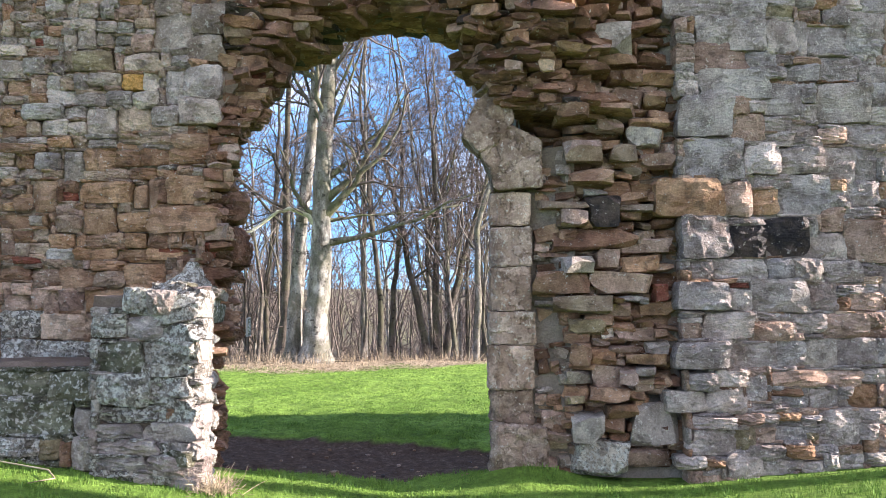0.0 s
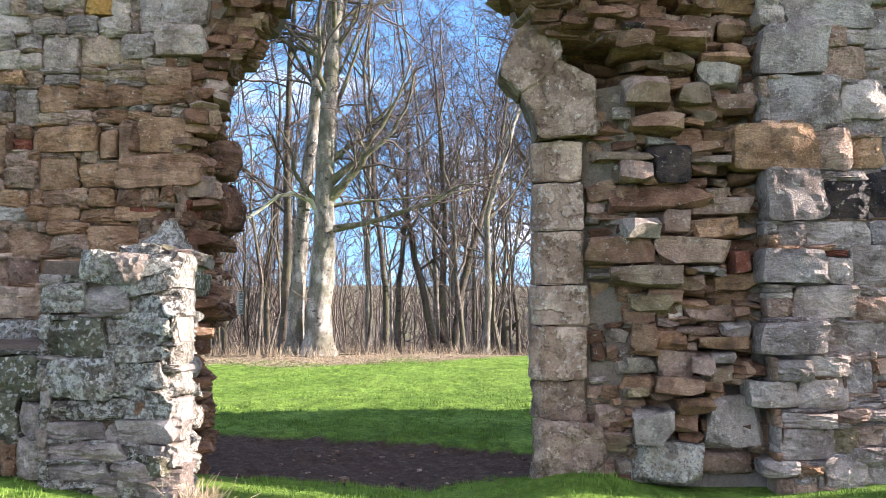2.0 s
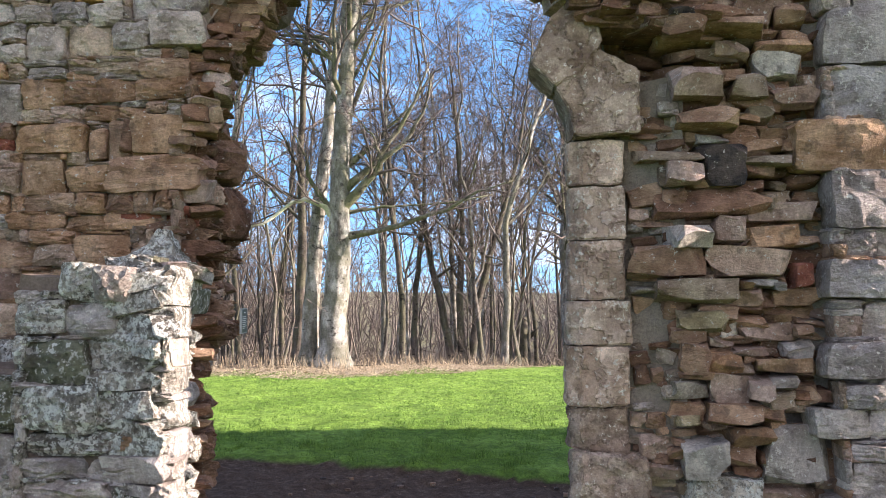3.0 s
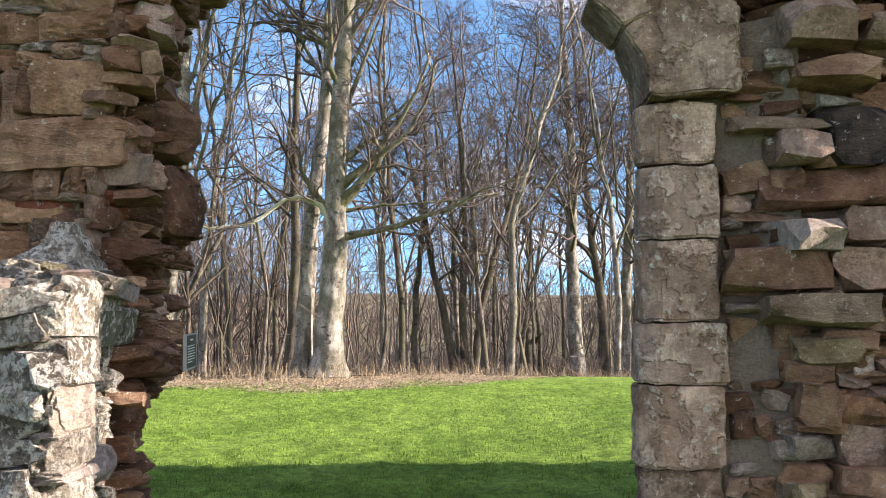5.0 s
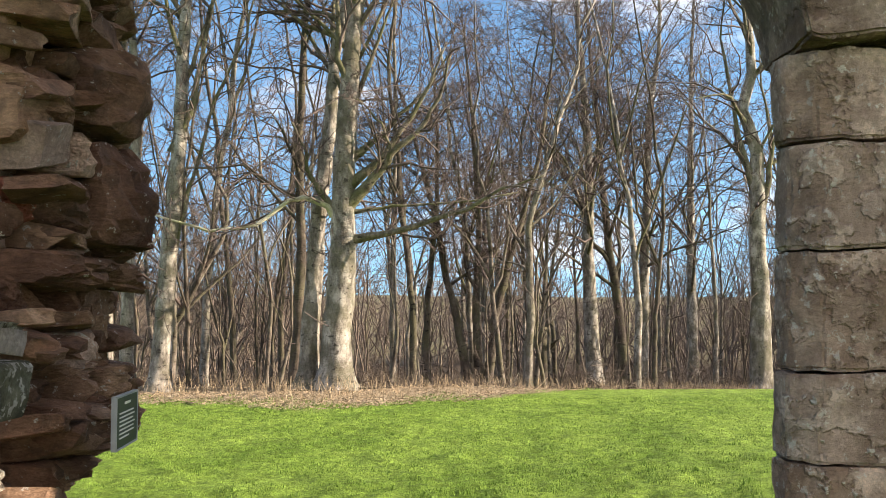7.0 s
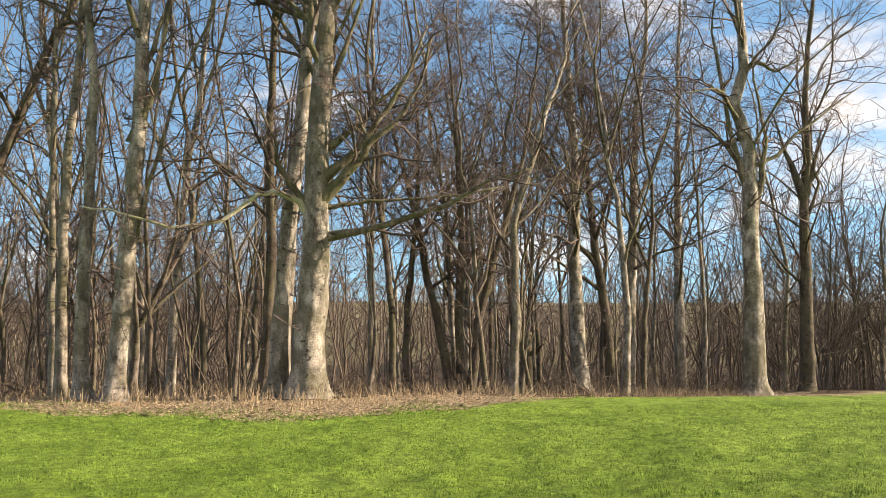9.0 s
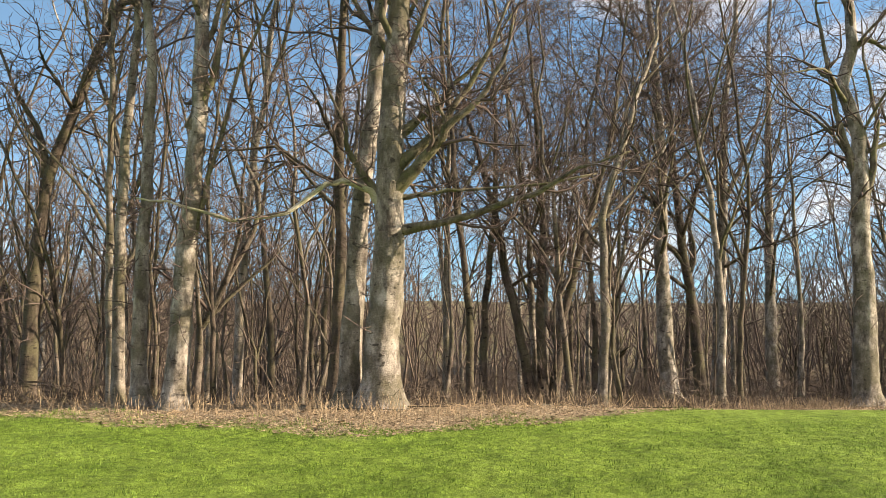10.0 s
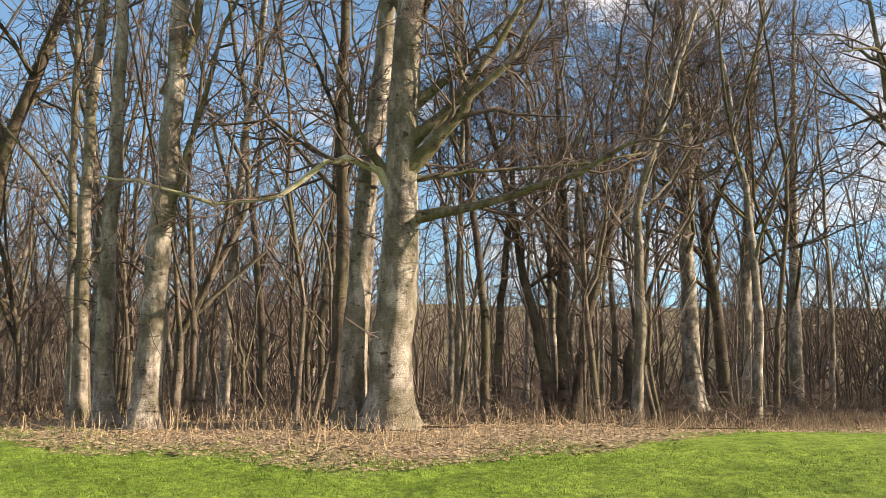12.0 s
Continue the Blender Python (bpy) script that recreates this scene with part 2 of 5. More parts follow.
def wear(x, y):
    """How far the turf is trodden away in the doorway."""
    r = 0.45 * noise.noise((x * 1.1, y * 1.1, 2.0)) + 0.2 * noise.noise((x * 3.5, y * 3.5, 5.0)) + 0.1 * noise.noise((x * 8.0, y * 8.0, 7.0))
    depth = min(smooth(7.95, 8.35, y + 0.4 * r - 0.55 * smooth(-0.5, 0.5, x)), 1 - smooth(9.6, 10.2, y + 0.3 * x + 0.7 * r))
    return depth * smooth(-3.4, -2.4, x + 0.4 * r) * (1 - smooth(0.9, 1.6, x + 0.4 * r))


def ground_z(x, y):
    z = float(np.interp(y, GROUND_Y, GROUND_Z))
    near = 1 - smooth(8.6, 11.0, y)
    z += 0.13 * min(3.0, max(0.0, -x - 0.3)) * (1 - smooth(7.4, 8.7, y)) + near * 0.08 * min(4.0, max(0.0, x - 2.0))
    z += 0.15 * math.exp(-(((x - 0.8) / 0.5) ** 2) - (((y - 7.95) / 0.35) ** 2))
    z += near * -0.03 * smooth(4.0, 7.5, y)
    worn = math.exp(-(((x + 0.6) / 1.3) ** 2) - (((y - 9.0) / 1.0) ** 2))
    z -= 0.03 * worn
    if 7.5 < y < 11.5:
        z -= 0.06 * smooth(0.3, 0.6, wear(x, y))
    z += 0.03 * noise.noise((x * 0.35, y * 0.35, 1.7)) + 0.012 * noise.noise((x * 1.7, y * 1.7, 4.2))
    if y > 90:
        z += 3.0 * noise.noise((x * 0.014, y * 0.01, 0.3)) * smooth(90, 200, y)
    return z


def wood_edge(x):
    """Where the mown grass ends and the leaf litter begins."""
    if x < -3:
        return 21.6 + 0.26 * (-3 - x) + 0.5 * noise.noise((x * 0.6, 3.1, 0))
    return 21.6 + 1.05 * (x + 3) + 0.12 * max(0.0, x - 1.5) + 0.5 * noise.noise((x * 0.6, 3.1, 0))


def graded(edges):
    out = []
    for a, b, step in edges:
        out += list(np.arange(a, b - 1e-6, step))
    return out + [edges[-1][1]]


gx = graded([(-420, -120, 30), (-120, -40, 8), (-40, -12, 1.6), (-12, -5, 0.25), (-5, 5, 0.1), (5, 14, 0.22), (14, 16, 0.5), (16, 40, 1.6), (40, 120, 8), (120, 420, 30)])
gy = graded([(-80, -10, 7), (-10, 3, 1.0), (3, 9, 0.16), (9, 24, 0.1), (24, 32, 0.4), (32, 70, 1.6), (70, 160, 6), (160, 700, 30)])
def tussock(x, y):
    """The uneven top of the mown grass."""
    if not (8.5 < y < 24.5 and -12 < x < 15):
        return 0.0
    return 0.03 * noise.noise((x * 2.6, y * 2.6, 4.4)) + 0.042 * noise.noise((x * 6.5, y * 6.5, 9.1)) + 0.012 * noise.noise((x * 1.1, y * 1.1, 3.0))


verts = [(x, y, ground_z(x, y) + tussock(x, y)) for y in gy for x in gx]
nx = len(gx)
faces = [(j * nx + i, j * nx + i + 1, (j + 1) * nx + i + 1, (j + 1) * nx + i) for j in range(len(gy) - 1) for i in range(nx - 1)]
me = bpy.data.meshes.new("ground")
me.from_pydata(verts, [], faces)
kind_layer = me.attributes.new("litter", "FLOAT", "POINT")
kind_layer.data.foreach_set("value", [smooth(-0.7, 0.7, y - wood_edge(x) + 0.6 * noise.noise((x * 1.3, y * 1.3, 8))) for x, y, _ in verts])
deep_layer = me.attributes.new("shaded_humus", "FLOAT", "POINT")
deep_layer.data.foreach_set("value", [smooth(2.5 - 2.2 * smooth(-1, 4, x), 6.5 - 4.5 * smooth(-1, 4, x), y - wood_edge(x) + 1.2 * noise.noise((x * 0.7, y * 0.7, 6))) for x, y, _ in verts])
far_layer = me.attributes.new("pasture", "FLOAT", "POINT")
far_layer.data.foreach_set("value", [smooth(95, 130, y + 6 * noise.noise((x * 0.05, y * 0.05, 2))) for x, y, _ in verts])
worn_layer = me.attributes.new("worn", "FLOAT", "POINT")


worn_layer.data.foreach_set("value", [wear(x, y) for x, y, _ in verts])
for p in me.polygons:
    p.use_smooth = True
ground = tagged(new("ground", me), "sloping mown grass with bare earth in the gateway and leaf litter under trees", "ground", kind="structure")
GM, n, l, b = mat("turf_earth_litter")
turf = ramp(n, l, noise_node(n, l, 0.8, 6, 0.65), [(0.3, (0.118, 0.222, 0.03)), (0.7, (0.255, 0.405, 0.072))])
turf = mix(n, l, turf, ramp(n, l, noise_node(n, l, 6.5, 5, 0.65), [(0.38, 0.6), (0.6, 1.15)]), 0.85, "MULTIPLY")
turf = mix(n, l, turf, ramp(n, l, noise_node(n, l, 22, 5, 0.7), [(0.36, 0.62), (0.62, 1.25)]), 0.7, "MULTIPLY")
litter = ramp(n, l, noise_node(n, l, 17, 7, 0.75), [(0.38, (0.12, 0.088, 0.06)), (0.5, (0.35, 0.28, 0.19)), (0.62, (0.66, 0.57, 0.41))])
earth = ramp(n, l, noise_node(n, l, 13, 8, 0.78), [(0.36, (0.07, 0.042, 0.03)), (0.56, (0.15, 0.096, 0.068)), (0.7, (0.30, 0.22, 0.165))])
at_l, at_w = n.new("ShaderNodeAttribute"), n.new("ShaderNodeAttribute")
at_l.attribute_name, at_w.attribute_name = "litter", "worn"
col = mix(n, l, turf, litter, at_l.outputs["Fac"])
at_h = n.new("ShaderNodeAttribute")
at_h.attribute_name = "shaded_humus"
# dark woodland soil, deepened in colour for the shade under dense trees
shaded_humus = ramp(n, l, noise_node(n, l, 3, 7, 0.7), [(0.3, (0.035, 0.026, 0.019)), (0.7, (0.11, 0.08, 0.056))])
col = mix(n, l, col, shaded_humus, at_h.outputs["Fac"])
at_p = n.new("ShaderNodeAttribute")
at_p.attribute_name = "pasture"
col = mix(n, l, col, ramp(n, l, noise_node(n, l, 0.05, 4, 0.6), [(0.35, (0.11, 0.095, 0.06)), (0.65, (0.20, 0.185, 0.10))]), at_p.outputs["Fac"])
col = mix(n, l, col, earth, ramp(n, l, at_w.outputs["Fac"], [(0.35, 0.0), (0.6, 1.0)]))
l.new(col, b.inputs["Base Color"])
b.inputs["Roughness"].default_value = 0.95
b.inputs["Specular IOR Level"].default_value = 0.15
bump(n, l, b, mix(n, l, noise_node(n, l, 34, 6, 0.75), noise_node(n, l, 9, 4, 0.6), 0.6), 1.0, 0.14)
me.materials.append(GM)


# ---- building helpers ----
def link_mesh(name, verts, faces, material, parent=None, label="", flat=True):
    me = bpy.data.meshes.new(name)
    me.from_pydata(verts, [], faces)
    me.materials.append(material)
    if not flat:
        me.polygons.foreach_set("use_smooth", [True] * len(me.polygons))
    me.update()
    ob = new(name, me)
    if parent:
        ob.parent = parent
    if label:
        ob["label"] = label
    return ob


def lump(name, x0, x1, y0, y1, z0, z1, step, rough, material, shape=None, seed=0.0):
    """A closed rough mass of core masonry; shape may move each point."""
    bm = bmesh.new()
    bmesh.ops.create_cube(bm, size=1)
    for v in bm.verts:
        v.co = Vector((x0 if v.co.x < 0 else x1, y0 if v.co.y < 0 else y1, z0 if v.co.z < 0 else z1))
    for axis, a, c in ((0, x0, x1), (1, y0, y1), (2, z0, z1)):
        for k in range(1, int((c - a) / step) + 1):
            at = a + (c - a) * k / (int((c - a) / step) + 1)
            co = Vector((0, 0, 0))
            co[axis] = at
            no = Vector((0, 0, 0))
            no[axis] = 1
            bmesh.ops.bisect_plane(bm, geom=bm.verts[:] + bm.edges[:] + bm.faces[:], plane_co=co, plane_no=no)
    for v in bm.verts:
        if shape:
            v.co = Vector(shape(*v.co))
        p = v.co * 2.6 + Vector((seed, 0, 0))
        v.co += rough * (noise.noise_vector(p) + 0.5 * noise.noise_vector(p * 3.1))
    me = bpy.data.meshes.new(name)
    bm.to_mesh(me)
    bm.free()
    me.materials.append(material)
    return new(name, me)


def stone_mesh(k):
    """A roughly hewn block, 1 m a side: its face (towards -y) is struck into a few flat facets, with worn corners."""
    rng = random.Random(100 + k)
    N = 9
    verts, faces = [], []
    skew = [(rng.uniform(-0.05, 0.05), rng.uniform(-0.06, 0.06)) for _ in range(4)]
    planes = [(rng.uniform(-0.45, 0.45), rng.uniform(-0.3, 0.3), rng.uniform(-0.16, 0.0)) for _ in range(6)] + [(rng.uniform(-0.12, 0.12), rng.uniform(-0.1, 0.1), -0.02)]
    for j in range(N):
        for i in range(N):
            u, v = i / (N - 1), j / (N - 1)
            rim_u, rim_v = min(u, 1 - u), min(v, 1 - v)
            w4 = ((1 - u) * (1 - v), u * (1 - v), (1 - u) * v, u * v)
            x = u - 0.5 + sum(s[0] * w for s, w in zip(skew, w4))
            z = v - 0.5 + sum(s[1] * w for s, w in zip(skew, w4))
            p = Vector((x * 2.3 + 7.7 * k, z * 2.3, 0.4))
            wob = noise.noise_vector(p) * 0.06 + noise.noise_vector(p * 2.7) * 0.03
            corner = max(0.0, 0.12 - rim_u - rim_v)
            x, z = (x + wob.x) * (1 - 0.5 * corner), (z + wob.z) * (1 - 0.5 * corner)
            edge = max(0.0, 0.05 - rim_u) + max(0.0, 0.05 - rim_v)
            y = -0.46 + max(a * (u - 0.5) + c * (v - 0.5) + d for a, c, d in planes) + 0.55 * edge + 0.07 * noise.noise(p * 2.4) + 0.05 * noise.noise(p * 6.0)
            verts.append((x, y, z))
    for j in range(N - 1):
        for i in range(N - 1):
            a, c2, d2, e2 = j * N + i, j * N + i + 1, (j + 1) * N + i + 1, (j + 1) * N + i
            faces += [(a, c2, d2), (a, d2, e2)] if rng.random() < 0.5 else [(a, c2, e2), (c2, d2, e2)]
    rim = [i for i in range(N)] + [j * N + N - 1 for j in range(1, N)] + [(N - 1) * N + i for i in range(N - 2, -1, -1)] + [j * N for j in range(N - 2, 0, -1)]
    base = len(verts)
    verts += [(verts[r][0] * 1.02, 0.5, verts[r][2] * 1.02) for r in rim]
    lift = 0.53 + sorted(v[1] for v in verts[:base])[N * N // 4]
    verts = [(x, y - lift, z) if q < base else (x, y, z) for q, (x, y, z) in enumerate(verts)]
    R = len(rim)
    faces += [(rim[k2], base + k2, base + (k2 + 1) % R, rim[(k2 + 1) % R]) for k2 in range(R)]
    faces.append(tuple(base + k2 for k2 in range(R)))
    return verts, faces


def slab_mesh(k):
    """An angular broken slab, 1 m a side: a skewed box with its corners and front (towards -y) struck off in flat facets."""
    rng = random.Random(500 + k)
    bm = bmesh.new()
    bmesh.ops.create_cube(bm, size=1)
    for v in bm.verts:
        v.co += Vector((rng.uniform(-0.09, 0.09), rng.uniform(-0.12, 0.2) if v.co.y < 0 else 0, rng.uniform(-0.12, 0.12)))
    for c in range(7):
        no = Vector((rng.uniform(-1, 1), -rng.uniform(0.25, 1.0), rng.uniform(-0.9, 0.9))).normalized()
        far = max(v.co.dot(no) for v in bm.verts)
        cut = bmesh.ops.bisect_plane(bm, geom=bm.verts[:] + bm.edges[:] + bm.faces[:], plane_co=no * (far - rng.uniform(0.05, 0.17)), plane_no=no, clear_outer=True)
        rim = [e for e in cut["geom_cut"] if isinstance(e, bmesh.types.BMEdge)]
        bmesh.ops.holes_fill(bm, edges=rim)
    bmesh.ops.triangulate(bm, faces=bm.faces[:])
    bmesh.ops.subdivide_edges(bm, edges=[e for e in bm.edges if e.calc_length() > 0.5], cuts=1)
    bmesh.ops.triangulate(bm, faces=bm.faces[:])
    for v in bm.verts:
        v.co += 0.06 * noise.noise_vector(v.co * 3.6 + Vector((k * 3.3, 0, 0)))
    bm.verts.index_update()
    out = [v.co[:] for v in bm.verts], [[v.index for v in f.verts] for f in bm.faces]
    bm.free()
    return out


BLOCKS = [stone_mesh(k) for k in range(18)] + [slab_mesh(k) for k in range(26)]
STONE_MESH = {}
pick = random.Random(7)


def stone(parent, tone, matrix, torn=False):
    """One stone of the wall, a part of it."""
    key = (tone, 18 + pick.randrange(26) if torn else pick.randrange(18))
    if key not in STONE_MESH:
        me = bpy.data.meshes.new("stone")
        me.from_pydata(BLOCKS[key[1]][0], [], BLOCKS[key[1]][1])
        me.materials.append(STONE[tone])
        me.polygons.foreach_set("use_smooth", [True] * len(me.polygons))
        me.set_sharp_from_angle(angle=radians(20))
        STONE_MESH[key] = me
    ob = new("stone", STONE_MESH[key])
    ob.parent = parent
    ob.matrix_basis = matrix
    return ob


def block_pose(x, y, z, w, d, h, rz=0.0, ry=0.0, rx=0.0):
    return pose(x, y, z, rx, ry, rz) @ Matrix.Diagonal((w, d, h, 1))


# ---- masonry ----
REVEAL_Z, REVEAL_X = (-0.5, 0.72, 0.96, 1.5, 2.4, 2.8, 3.15, 3.6, 6.0), (-1.83, -1.80, -1.78, -1.78, -1.80, -1.70, -1.46, -1.42, -1.35)


def splay(y, z):
    """The torn edge draws back behind the front of the wall, further near the ground."""
    return 0.32 * max(0.0, y - 7.75) + 0.18 * smooth(7.6, 8.0, y) * (1 - smooth(0.7, 0.95, z))


def left_face(x, z):
    return 7.42 + 0.05 * z - 0.12 * smooth(-2.5, -1.8, x) * (1 - smooth(2.2, 3.2, z))


def left_shape(x, y, z):
    edge = float(np.interp(z, REVEAL_Z, REVEAL_X)) - 0.27 - splay(y, z)
    at = x + smooth(-2.6, -1.75, x) * (edge + 1.75)
    if y < 8:
        y += left_face(at, z) + 0.068 - 7.56
    return at, y, z


wall_left = lump("wall_left", -9.0, -1.75, 7.56, 8.75, -0.6, 5.1, 0.16, 0.03, MORTAR, left_shape, 3.0)
tagged(wall_left, "thick ruined rubble-stone wall with warm sandstone facing and torn edge", "wall", kind="structure")


def right_shape(x, y, z):
    if y < 8.2:
        y += (0.08 * z - 0.145) + 0.1 * max(0.0, x - 2.1) + 0.3 * (1 - smooth(2.1, 2.4, x)) + 0.38 * (1 - smooth(0.9, 1.25, x))
    if x < 1.2:
        x += 0.12 * smooth(2.0, 3.4, z) * -1.5
    return x, y, z


wall_right = lump("wall_right", 0.9, 5.0, 7.93, 8.95, -0.6, 5.3, 0.17, 0.022, GREY_MORTAR, right_shape, 9.0)
tagged(wall_right, "thick ruined wall of grey squared rubble with recessed mortar", "wall", kind="structure")

# unseen walls added to the east of the doorway, sized for the shadows they cast
for name, y0, y1, high in (("wall_east_north", 9.23, 14.0, 8.0), ("wall_east_south", 4.56, 7.46, 7.0), ("pier_east", 8.22, 8.46, 7.6)):
    tagged(lump(name, 12.0, 13.0, y0, y1, -0.6, high, 0.8, 0.06, MORTAR, None, 1.0), "unseen stone wall added east of the doorway to cast shade", "wall", kind="structure")

# unseen block added across the gap, keeping the sun off the left reveal
tagged(lump("lintel_east", 12.05, 12.95, 8.26, 9.31, 6.15, 7.55, 0.5, 0.03, MORTAR, None, 8.0), "unseen stone block added high across the gap to shade the left reveal", "lintel", kind="structure")

ARCH_X = (-2.0, -1.44, -1.42, -1.13, -1.12, -0.92, -0.36, -0.06, 0.29, 0.31, 0.40, 0.7, 1.2)
ARCH_Z = (3.1, 3.3, 3.56, 3.58, 3.75, 3.86, 3.90, 3.88, 3.72, 3.5, 3.27, 3.05, 2.95)


def arch_shape(x, y, z):
    low = float(np.interp(x, ARCH_X, ARCH_Z)) + 0.05
    k = (z - 3.4) / 1.8
    return x, y + 0.25 * (1 - smooth(0, 0.4, k)) * (y < 8), low + k * (5.2 - low)


wall_over = lump("wall_over_doorway", -2.0, 1.25, 7.75, 8.6, 3.4, 5.2, 0.12, 0.05, EARTHY, arch_shape, 5.0)
tagged(wall_over, "broken rubble vault of brown stones, coloured darker for shade, over the doorway", "wall", kind="structure")

facing_right = (wall_right, lambda x, z: 7.72 + 0.08 * z + 0.1 * (x - 2.1), 0.24)
scar = (wall_right, lambda x, z: 7.86 + 0.02 * z + 0.06 * max(0.0, z) * smooth(1.5, 2.05, x) + 0.25 * (1 - smooth(0.85, 1.15, x)), 0.42)
facing_left = (wall_left, left_face, 0.24)

plinth_core = lump("plinth", -9.0, -2.62, 6.80, 7.6, -0.6, 0.87, 0.2, 0.03, EARTHY, lambda x, y, z: (x, y + 0.16 * max(0, z), z), 2.0)
tagged(plinth_core, "stepped plinth of mossy squared stones along the wall foot", "plinth", kind="structure")
plinth = (plinth_core, lambda x, z: 6.70 + 0.12 * max(0.0, z), 0.28)

buttress = lump("buttress", -2.56, -1.78, 6.68, 7.4, -0.5, 1.38, 0.12, 0.03, EARTHY, lambda x, y, z: (x - 0.17 * max(0, y - 6.7) * (x > -2.0), y + (0.3 if abs(x + 1.92) < 0.11 and abs(z - 0.24) < 0.08 and y < 6.7 else 0.0), z), 4.0)
tagged(buttress, "low ruined stone buttress crusted with white lichen, broken sloping top", "buttress")
buttress_face = (buttress, lambda x, z: 6.6 + 0.02 * z, 0.26)


LAID = collections.defaultdict(list)


def lay(wall, rows, kind=""):
    """Facing stones, each given by its lower left and upper right corner on the wall's face."""
    parent, face, depth = wall
    torn = depth > 0.4
    swap = {"scar": {"y": "t", "g": "p"}, "facing_right": {"y": "g", "b": "p"}, "facing_left": {"g": "c", "y": "c"}, "plinth": {"L": "M", "g": "M"}}.get(kind, {})
    for x0, z0, x1, z1, tone in rows:
        if kind == "facing_left" and z0 > pick.uniform(2.45, 3.1) and tone[0] in "gwy":
            swap = {"y": "c", "g": "G", "w": "w" if pick.random() < 0.4 else "G"}
        elif kind == "facing_left":
            swap = {"g": "c", "y": "c"}
        if kind == "facing_right" and tone[0] == "p" and pick.random() < 0.6:
            tone = "g" + tone[1:]
        if parent is buttress:
            x1 = min(x1, -1.71)
            if x1 - x0 < 0.05:
                continue
        proud = (0.09 if torn else 0.035) if "+" in tone else (-0.02 if "-" in tone else 0.0)
        proud += pick.uniform(-0.05, 0.1) if torn else pick.uniform(-0.03, 0.03)
        w, h = (x1 - x0) * 1.01 + 0.006, (z1 - z0) * 1.01 + 0.006
        x, z = (x0 + x1) / 2, (z0 + z1) / 2
        turn = 9 if torn else 3.2
        LAID[wall].append((x0, z0, x1, z1))
        stone(parent, swap.get(tone[0], tone[0]) if pick.random() < 0.8 else tone[0], block_pose(x, face(x, z) - proud + depth / 2, z, w, depth, h, pick.uniform(-turn, turn), pick.uniform(-1.5, 1.5), pick.uniform(-turn, turn)), torn)


# right facing
lay(facing_right, [
    (2.1, 3.91, 2.7, 4.09, "p"), (2.69, 3.9, 3.02, 4.09, "y"), (3.03, 3.9, 3.27, 4.02, "y"), (3.27, 4.02, 3.5, 4.1, "g"), (3.35, 3.88, 3.52, 3.99, "b"),
    (3.46, 4, 3.69, 4.1, "o"), (3.57, 3.86, 3.81, 4.02, "g"), (3.8, 3.74, 4.14, 3.99, "g"), (3.01, 4.01, 3.28, 4.09, "g"), (3.71, 3.99, 3.93, 4.11, "g"),
    (3.92, 3.98, 4.19, 4.11, "g"), (2.37, 3.66, 2.69, 3.91, "p"), (2.68, 3.59, 3.01, 3.9, "g"), (3, 3.58, 3.3, 3.85, "g"), (3.38, 3.57, 3.78, 3.84, "g"),
    (3.76, 3.57, 4.12, 3.75, "w"), (3.28, 3.56, 3.4, 3.88, "g"), (2.34, 3.39, 2.84, 3.66, "b"), (2.83, 3.44, 3.11, 3.58, "y"), (3.1, 3.46, 3.25, 3.55, "g"),
], "facing_right")
lay(facing_right, [
    (3.18, 3.3, 3.49, 3.46, "p"), (3.51, 3.33, 3.87, 3.54, "g"), (3.97, 3.47, 4.05, 3.56, "y"), (3.85, 3.3, 4.15, 3.46, "g"), (2.95, 3.33, 3.17, 3.44, "g"),
    (2.38, 3.15, 3.03, 3.4, "w"), (2.94, 2.99, 3.32, 3.28, "g"), (3.31, 3.12, 3.45, 3.29, "g"), (3.46, 2.91, 3.96, 3.3, "w"), (2.6, 3, 2.83, 3.15, "p"),
    (2.83, 3.02, 2.97, 3.12, "g"), (3.95, 3.08, 4.13, 3.3, "g"), (3.3, 2.94, 3.46, 3.1, "g"), (2.18, 2.77, 2.66, 3.17, "p+"), (2.65, 2.76, 2.96, 3, "b-"),
    (2.96, 2.85, 3.23, 2.98, "g"), (3.21, 2.78, 3.48, 2.91, "g"), (3.47, 2.73, 3.7, 2.88, "b"), (2.95, 2.7, 3.22, 2.84, "g"), (3.73, 2.73, 4.11, 2.92, "g"),
], "facing_right")
lay(facing_right, [
    (2.22, 2.42, 2.75, 2.76, "p+"), (2.77, 2.46, 3.07, 2.72, "p"), (3.07, 2.45, 3.47, 2.7, "g"), (3.46, 2.38, 3.78, 2.7, "p"), (3.77, 2.4, 4, 2.69, "g"),
    (3.21, 2.7, 3.48, 2.79, "g"), (1.97, 2.07, 2.55, 2.4, "o+"), (2.55, 2.09, 2.8, 2.37, "p"), (2.82, 2.08, 3.06, 2.32, "o"), (2.85, 2.33, 3.17, 2.46, "g"),
    (3.07, 2.09, 3.54, 2.45, "g"), (3.53, 2.31, 3.68, 2.4, "o"), (3.49, 2.15, 3.71, 2.3, "p"), (3.68, 2.17, 3.99, 2.39, "g"), (3.97, 2.22, 4.08, 2.38, "o"),
    (2.41, 2.36, 2.63, 2.44, "g"), (2.17, 1.69, 2.6, 2.06, "p+"), (2.61, 1.99, 2.92, 2.06, "g"), (2.59, 1.71, 2.92, 1.98, "k"), (2.92, 1.71, 3.3, 2.07, "k"),
], "facing_right")
